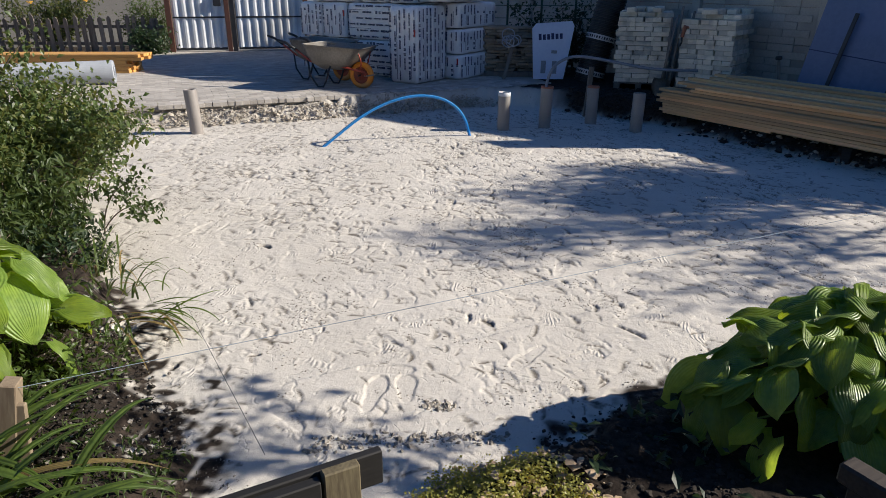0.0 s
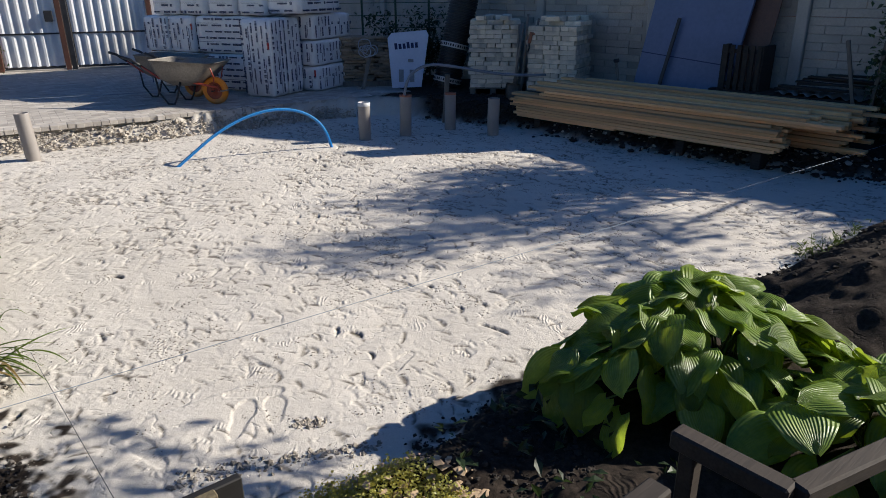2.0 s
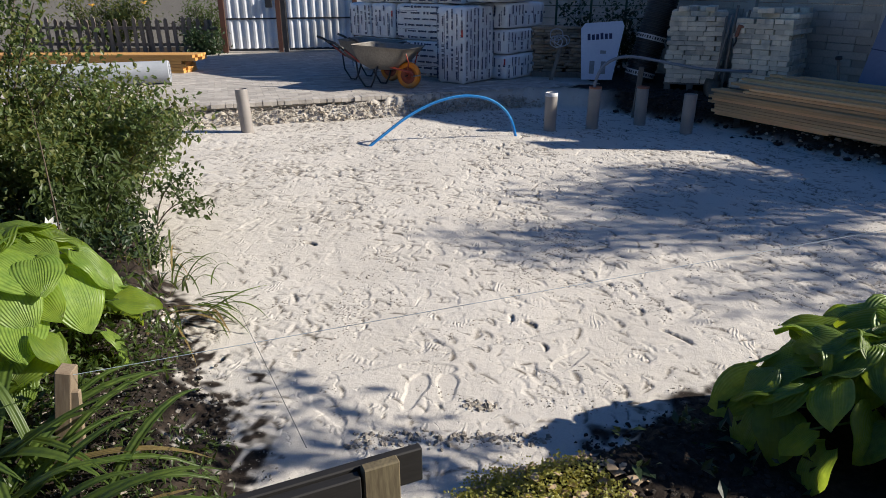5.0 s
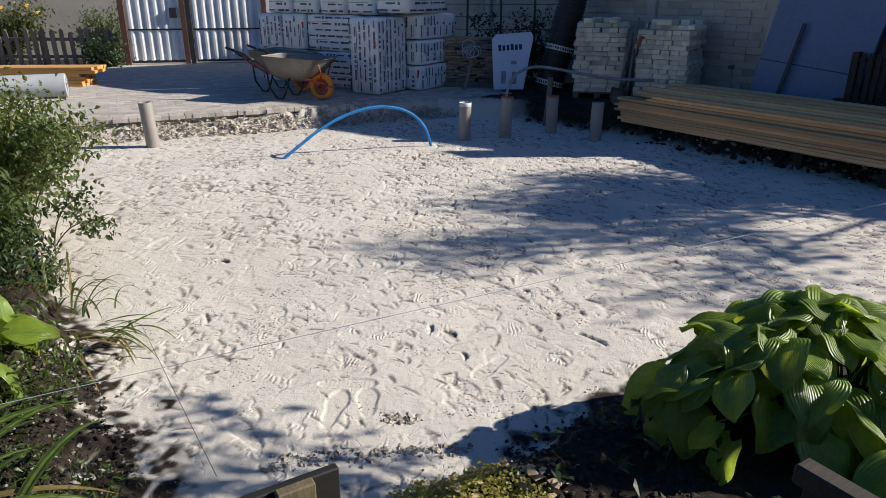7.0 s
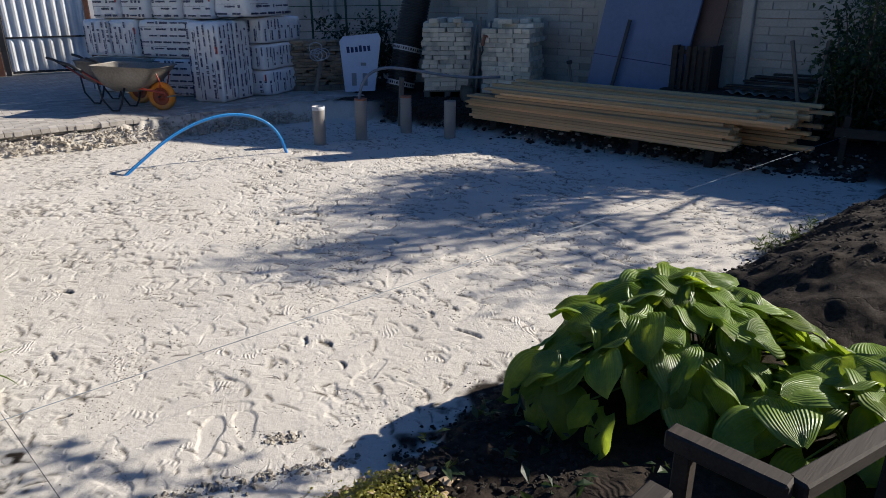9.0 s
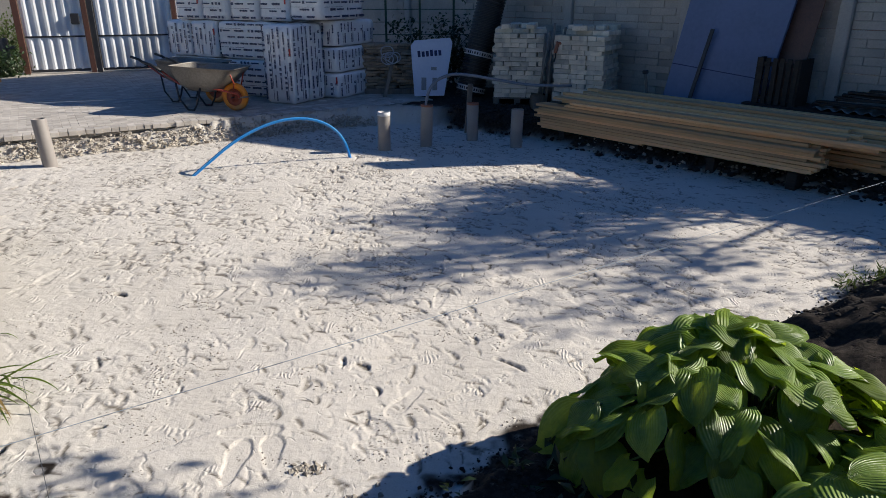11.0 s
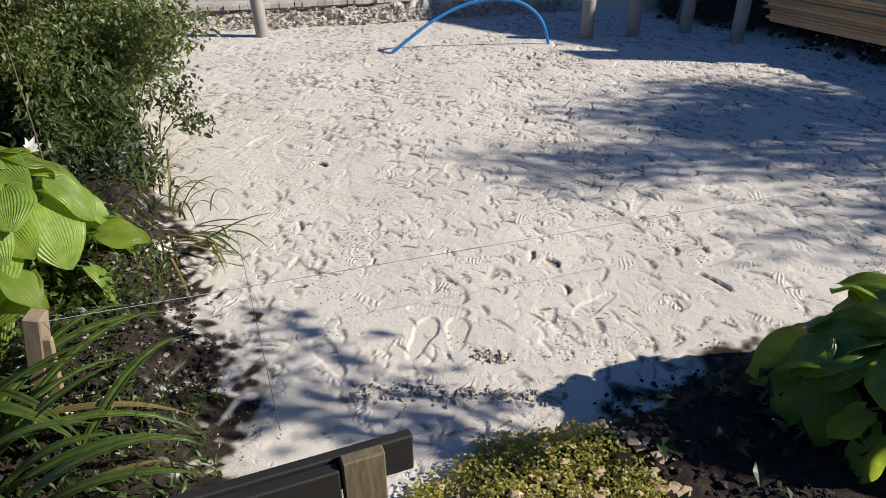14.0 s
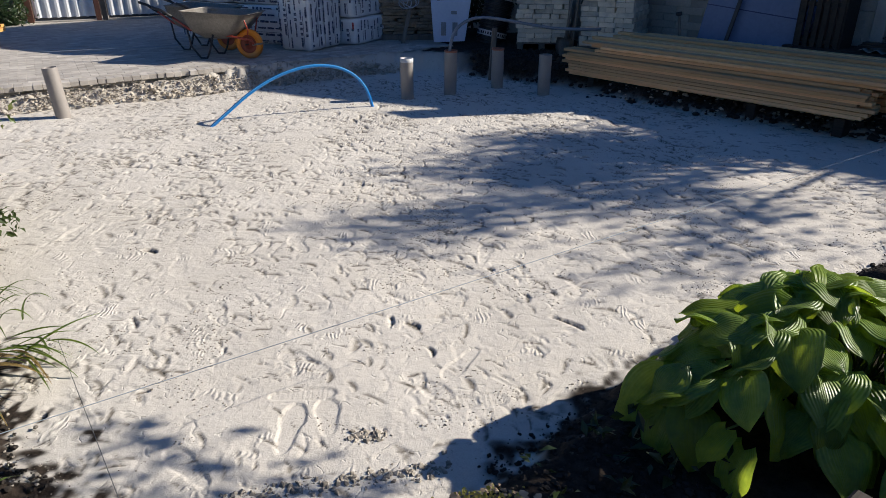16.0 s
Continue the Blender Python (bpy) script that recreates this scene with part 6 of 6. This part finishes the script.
def clutter():
    # a slatted crate, a low bench of boards with corrugated sheet, two poles
    a = WALL_O + WALL_D * 1.35 + WALL_N * 0.62
    turn = Matrix.Translation((a.x, a.y, 0.2)) @ pose(0, 0, 0, 0, 0, -48.6)
    cr = thing("slatted_crate", turn @ pose(0.05, 0, 0.42), "dark slatted wooden crate standing on a low bench", "crate")
    for k in range(6):
        part("slat", boxes(((0.055, 0.015, 0.55), pose(k * 0.085, 0, 0), 0.002)), M_DARKWOOD, cr)
    for z in (0.05, 0.45):
        part("batten", boxes(((0.5, 0.02, 0.05), pose(0.21, 0.02, z), 0.002)), M_DARKWOOD, cr)
    part("side", boxes(((0.03, 0.35, 0.55), pose(-0.04, 0.18, 0), 0.002)), M_DARKWOOD, cr)
    part("side", boxes(((0.03, 0.35, 0.55), pose(0.46, 0.18, 0), 0.002)), M_DARKWOOD, cr)
    be = thing("low_bench", turn, "low dark bench of old boards before the fence", "bench")
    part("top", boxes(((1.9, 0.5, 0.035), pose(0.85, 0.2, 0.385), 0.004)), M_DARKWOOD, be)
    for x in (0.0, 0.8, 1.7):
        part("leg", boxes(((0.06, 0.4, 0.385), pose(x, 0.2, 0), 0.004)), M_DARKWOOD, be)
    co = thing("corrugated_sheet", turn @ pose(0.75, 0.0, 0.422), "short grey corrugated sheet lying on the low bench", "sheet")
    bm = bmesh.new()
    pv = None
    for k in range(49):
        x, z = k * 0.02, 0.022 + 0.018 * math.sin(k * 0.9)
        q = [bm.verts.new((x, y, z + dz)) for y, dz in ((-0.06, 0), (0.4, 0), (0.4, 0.004), (-0.06, 0.004))]
        if pv:
            for i in range(4):
                bm.faces.new((pv[i], q[i], q[(i + 1) % 4], pv[(i + 1) % 4]))
        pv = q
    part("sheet", bm, M_PLASTER, co)
    for k in range(7):
        rnd = random.Random(100 + k)
        sc = thing("scrap_board", turn @ pose(0.75 + 0.06 * k, 0.05 + 0.04 * k, 0.475 + 0.028 * k, 0, rnd.uniform(-3, 1), rnd.uniform(-12, 12)), "dark scrap board piled on the low bench", "board", "scrap boards on the bench")
        part("board", boxes(((rnd.uniform(0.5, 0.85), 0.1, 0.022), pose(0.35, 0, 0), 0.003)), M_DARKWOOD, sc)
    for dx, ry, h in ((1.72, -2, 1.0), (1.62, 14, 1.02)):
        po = thing("wooden_pole", turn @ pose(dx + 0.1, -0.12, 0.1, 0, -ry, 0), "grey wooden pole standing before the fence", "pole", "poles by the fence")
        part("pole", boxes(((0.04, 0.03, h), None, 0.004)), M_GREYWOOD, po)
    gs = thing("garden_fork_handle", Matrix.Translation((3.55, 9.55, 0.15)) @ pose(0, 0, 0, -6, -8, 0), "pale wooden tool handle with a dark grip by the fence", "tool")
    part("handle", boxes(((0.035, 0.03, 0.72), None, 0.006)), M_GREYWOOD, gs)
    part("grip", boxes(((0.08, 0.035, 0.05), pose(0, 0, 0.72), 0.01)), M_DARKSTEEL, gs)


clutter()


# ---- stakes, twine and bench near the camera ----
def stake_rail():
    ob = thing("batter_board", pose(0.0, 1.285, 0.0, 0, 0, 37), "dark wet wooden batter board nailed to a stake", "batter board")
    part("stake", boxes(((0.105, 0.034, 0.72), pose(-0.055, -0.036, -0.11), 0.004)), M_OLDSTAKE, ob, "square sawn stake with a rusty stain")
    part("rail", boxes(((0.86, 0.03, 0.115), pose(-0.35, 0.0, 0.485), 0.004)), M_WETWOOD, ob)
    part("rail", boxes(((0.32, 0.034, 0.115), pose(-0.275, -0.036, 0.478), 0.004)), M_WETWOOD, ob)
    part("stake", boxes(((0.07, 0.034, 0.66), pose(-0.68, 0.036, -0.10), 0.004)), M_OLDSTAKE, ob)
    le = thing("garden_stake", pose(-1.50, 1.62, 0.0, 0, 11, 20), "pale sawn wooden stake holding the blue twine", "stake")
    part("stake", boxes(((0.06, 0.075, 0.44), pose(0, 0, 0.04), 0.004)), M_STAKE, le)
    part("brace", boxes(((0.05, 0.025, 0.34), pose(0.062, -0.02, 0.06, 0, -5, 0), 0.004)), M_STAKE, le)
    ri = thing("far_batter_board", pose(5.42, 6.30, 0.0, 0, 0, -40), "weathered batter board on two stakes by the lumber", "batter board")
    part("stake", boxes(((0.06, 0.05, 0.62), pose(0, 0, 0), 0.004)), M_DARKWOOD, ri)
    part("stake", boxes(((0.06, 0.05, 0.55), pose(0.6, 0, 0), 0.004)), M_GREYWOOD, ri)
    part("rail", boxes(((0.75, 0.03, 0.1), pose(0.28, -0.042, 0.40), 0.004)), M_DARKWOOD, ri)


M_WETWOOD = mat("wet_black_wood", (0.016, 0.014, 0.013), (0.008, 0.007, 0.006), 0.7, 4, 25, 0.5, 0.004, stretch=(0.4, 4, 4))
M_OLDSTAKE = mat("old_sawn_stake", (0.16, 0.13, 0.072), (0.08, 0.06, 0.034), 0.8, 6, 40, 0.4, 0.004, stain=(0.03, 0.02, 0.012), stretch=(3, 3, 0.5))
M_STAKE = mat("pale_sawn_wood", (0.27, 0.21, 0.14), (0.18, 0.13, 0.085), 0.8, 5, 40, 0.3, 0.003, stretch=(3, 3, 0.4))
stake_rail()


def twine():
    for pts, r, m, lab in ((((-1.42, 1.62, 0.45), (5.42, 6.27, 0.42)), 0.0015, M_STRING, "thin blue-grey twine stretched low over the sand"), (((-0.25, 1.25, 0.602), (-1.53, 3.07, 0.05)), 0.0013, M_DARKTWINE, "thin grey twine stretched low over the sand"), (((-5.5, 10.3, 0.36), (-0.9, 11.9, 0.34)), 0.0025, M_STRING, "thin blue twine stretched over the paving")):
        bm = bmesh.new()
        a, b = Vector(pts[0]), Vector(pts[1])
        tube(bm, [a.lerp(b, k / 24) - Vector((0, 0, 0.003 * math.sin(math.pi * k / 24))) for k in range(25)], r, 5)
        tagged(part("twine", bm, m), lab, "twine")


twine()


def bench():
    """A dark frame of heavy bars, seen from above at the walk's near side."""
    ob = thing("wooden_bench", pose(1.586, 1.207, 0.14, 0, 0, 38), "dark-stained wooden bench frame with worn bars", "bench")
    part("end_bar", boxes(((0.07, 0.36, 0.065), pose(0.0, 0.18, 0.395), 0.008)), M_DARKWOOD, ob)
    part("side_bar", boxes(((0.66, 0.065, 0.06), pose(0.33, -0.085, 0.40, 0, 0, -14), 0.008)), M_DARKWOOD, ob)
    part("side_bar", boxes(((0.45, 0.075, 0.055), pose(-0.475, 0.25, 0.40), 0.008)), M_DARKWOOD, ob)
    part("side_bar", boxes(((0.42, 0.06, 0.05), pose(-0.46, 0.16, 0.385), 0.008)), M_DARKWOOD, ob)
    for x, y in ((0.0, 0.30), (0.55, -0.14), (-0.35, 0.25)):
        part("leg", boxes(((0.055, 0.055, 0.42), pose(x, y, -0.02), 0.006)), M_DARKWOOD, ob)


bench()


# ---- houses beyond the fence, the tall one added for shade ----
def far_house():
    ob = thing("red_brick_house", pose(1.5, 25, 0, 0, 0, -10), "low orange-red brick house beyond the concrete fence", "house")
    part("wall", boxes(((9, 5, 3.2), None, 0.02)), M_REDBRICK, ob)
    bm = bmesh.new()
    v = [bm.verts.new(p) for p in ((-4.8, -2.8, 3.2), (4.8, -2.8, 3.2), (4.8, 2.8, 3.2), (-4.8, 2.8, 3.2), (-4.8, 0, 4.8), (4.8, 0, 4.8))]
    for f in ((0, 1, 5, 4), (2, 3, 4, 5), (0, 4, 3), (1, 2, 5), (3, 2, 1, 0)):
        bm.faces.new([v[i] for i in f])
    part("roof", bm, M_RUST, ob)


M_REDBRICK = mat("orange_red_brick", (0.42, 0.13, 0.06), (0.32, 0.10, 0.05), 0.9, 4, 40, 0.3, 0.006)
far_house()


def shade_house():
    """An unseen gabled house, added so that its shade covers the packs and the far end of the sand."""
    ob = thing("neighbour_house", pose(8.4, 9.9, 0, 0, 0, 0), "unseen tall gabled house added beyond the concrete fence for its shade", "house")
    bm = bmesh.new()
    prof = ((0, 0), (12.4, 0), (12.4, 4.6), (6.2, 10.1), (0, 4.6))
    f, b = [bm.verts.new((0, y, z)) for y, z in prof], [bm.verts.new((7, y, z)) for y, z in prof]
    bm.faces.new(f), bm.faces.new(b[::-1])
    for i in range(5):
        bm.faces.new((f[(i + 1) % 5], f[i], b[i], b[(i + 1) % 5]))
    part("wall", bm, M_REDBRICK, ob)
    for y0, z0, y1, z1 in ((-0.35, 4.35, 6.2, 10.2), (6.2, 10.2, 12.75, 4.35)):
        bm = bmesh.new()
        v = [bm.verts.new(p) for dz in (0, 0.12) for p in ((-0.3, y0, z0 + dz), (7.3, y0, z0 + dz), (7.3, y1, z1 + dz), (-0.3, y1, z1 + dz))]
        for q in ((0, 1, 2, 3), (7, 6, 5, 4), (0, 4, 5, 1), (1, 5, 6, 2), (2, 6, 7, 3), (3, 7, 4, 0)):
            bm.faces.new([v[i] for i in q])
        part("roof", bm, M_RUST, ob)


shade_house()
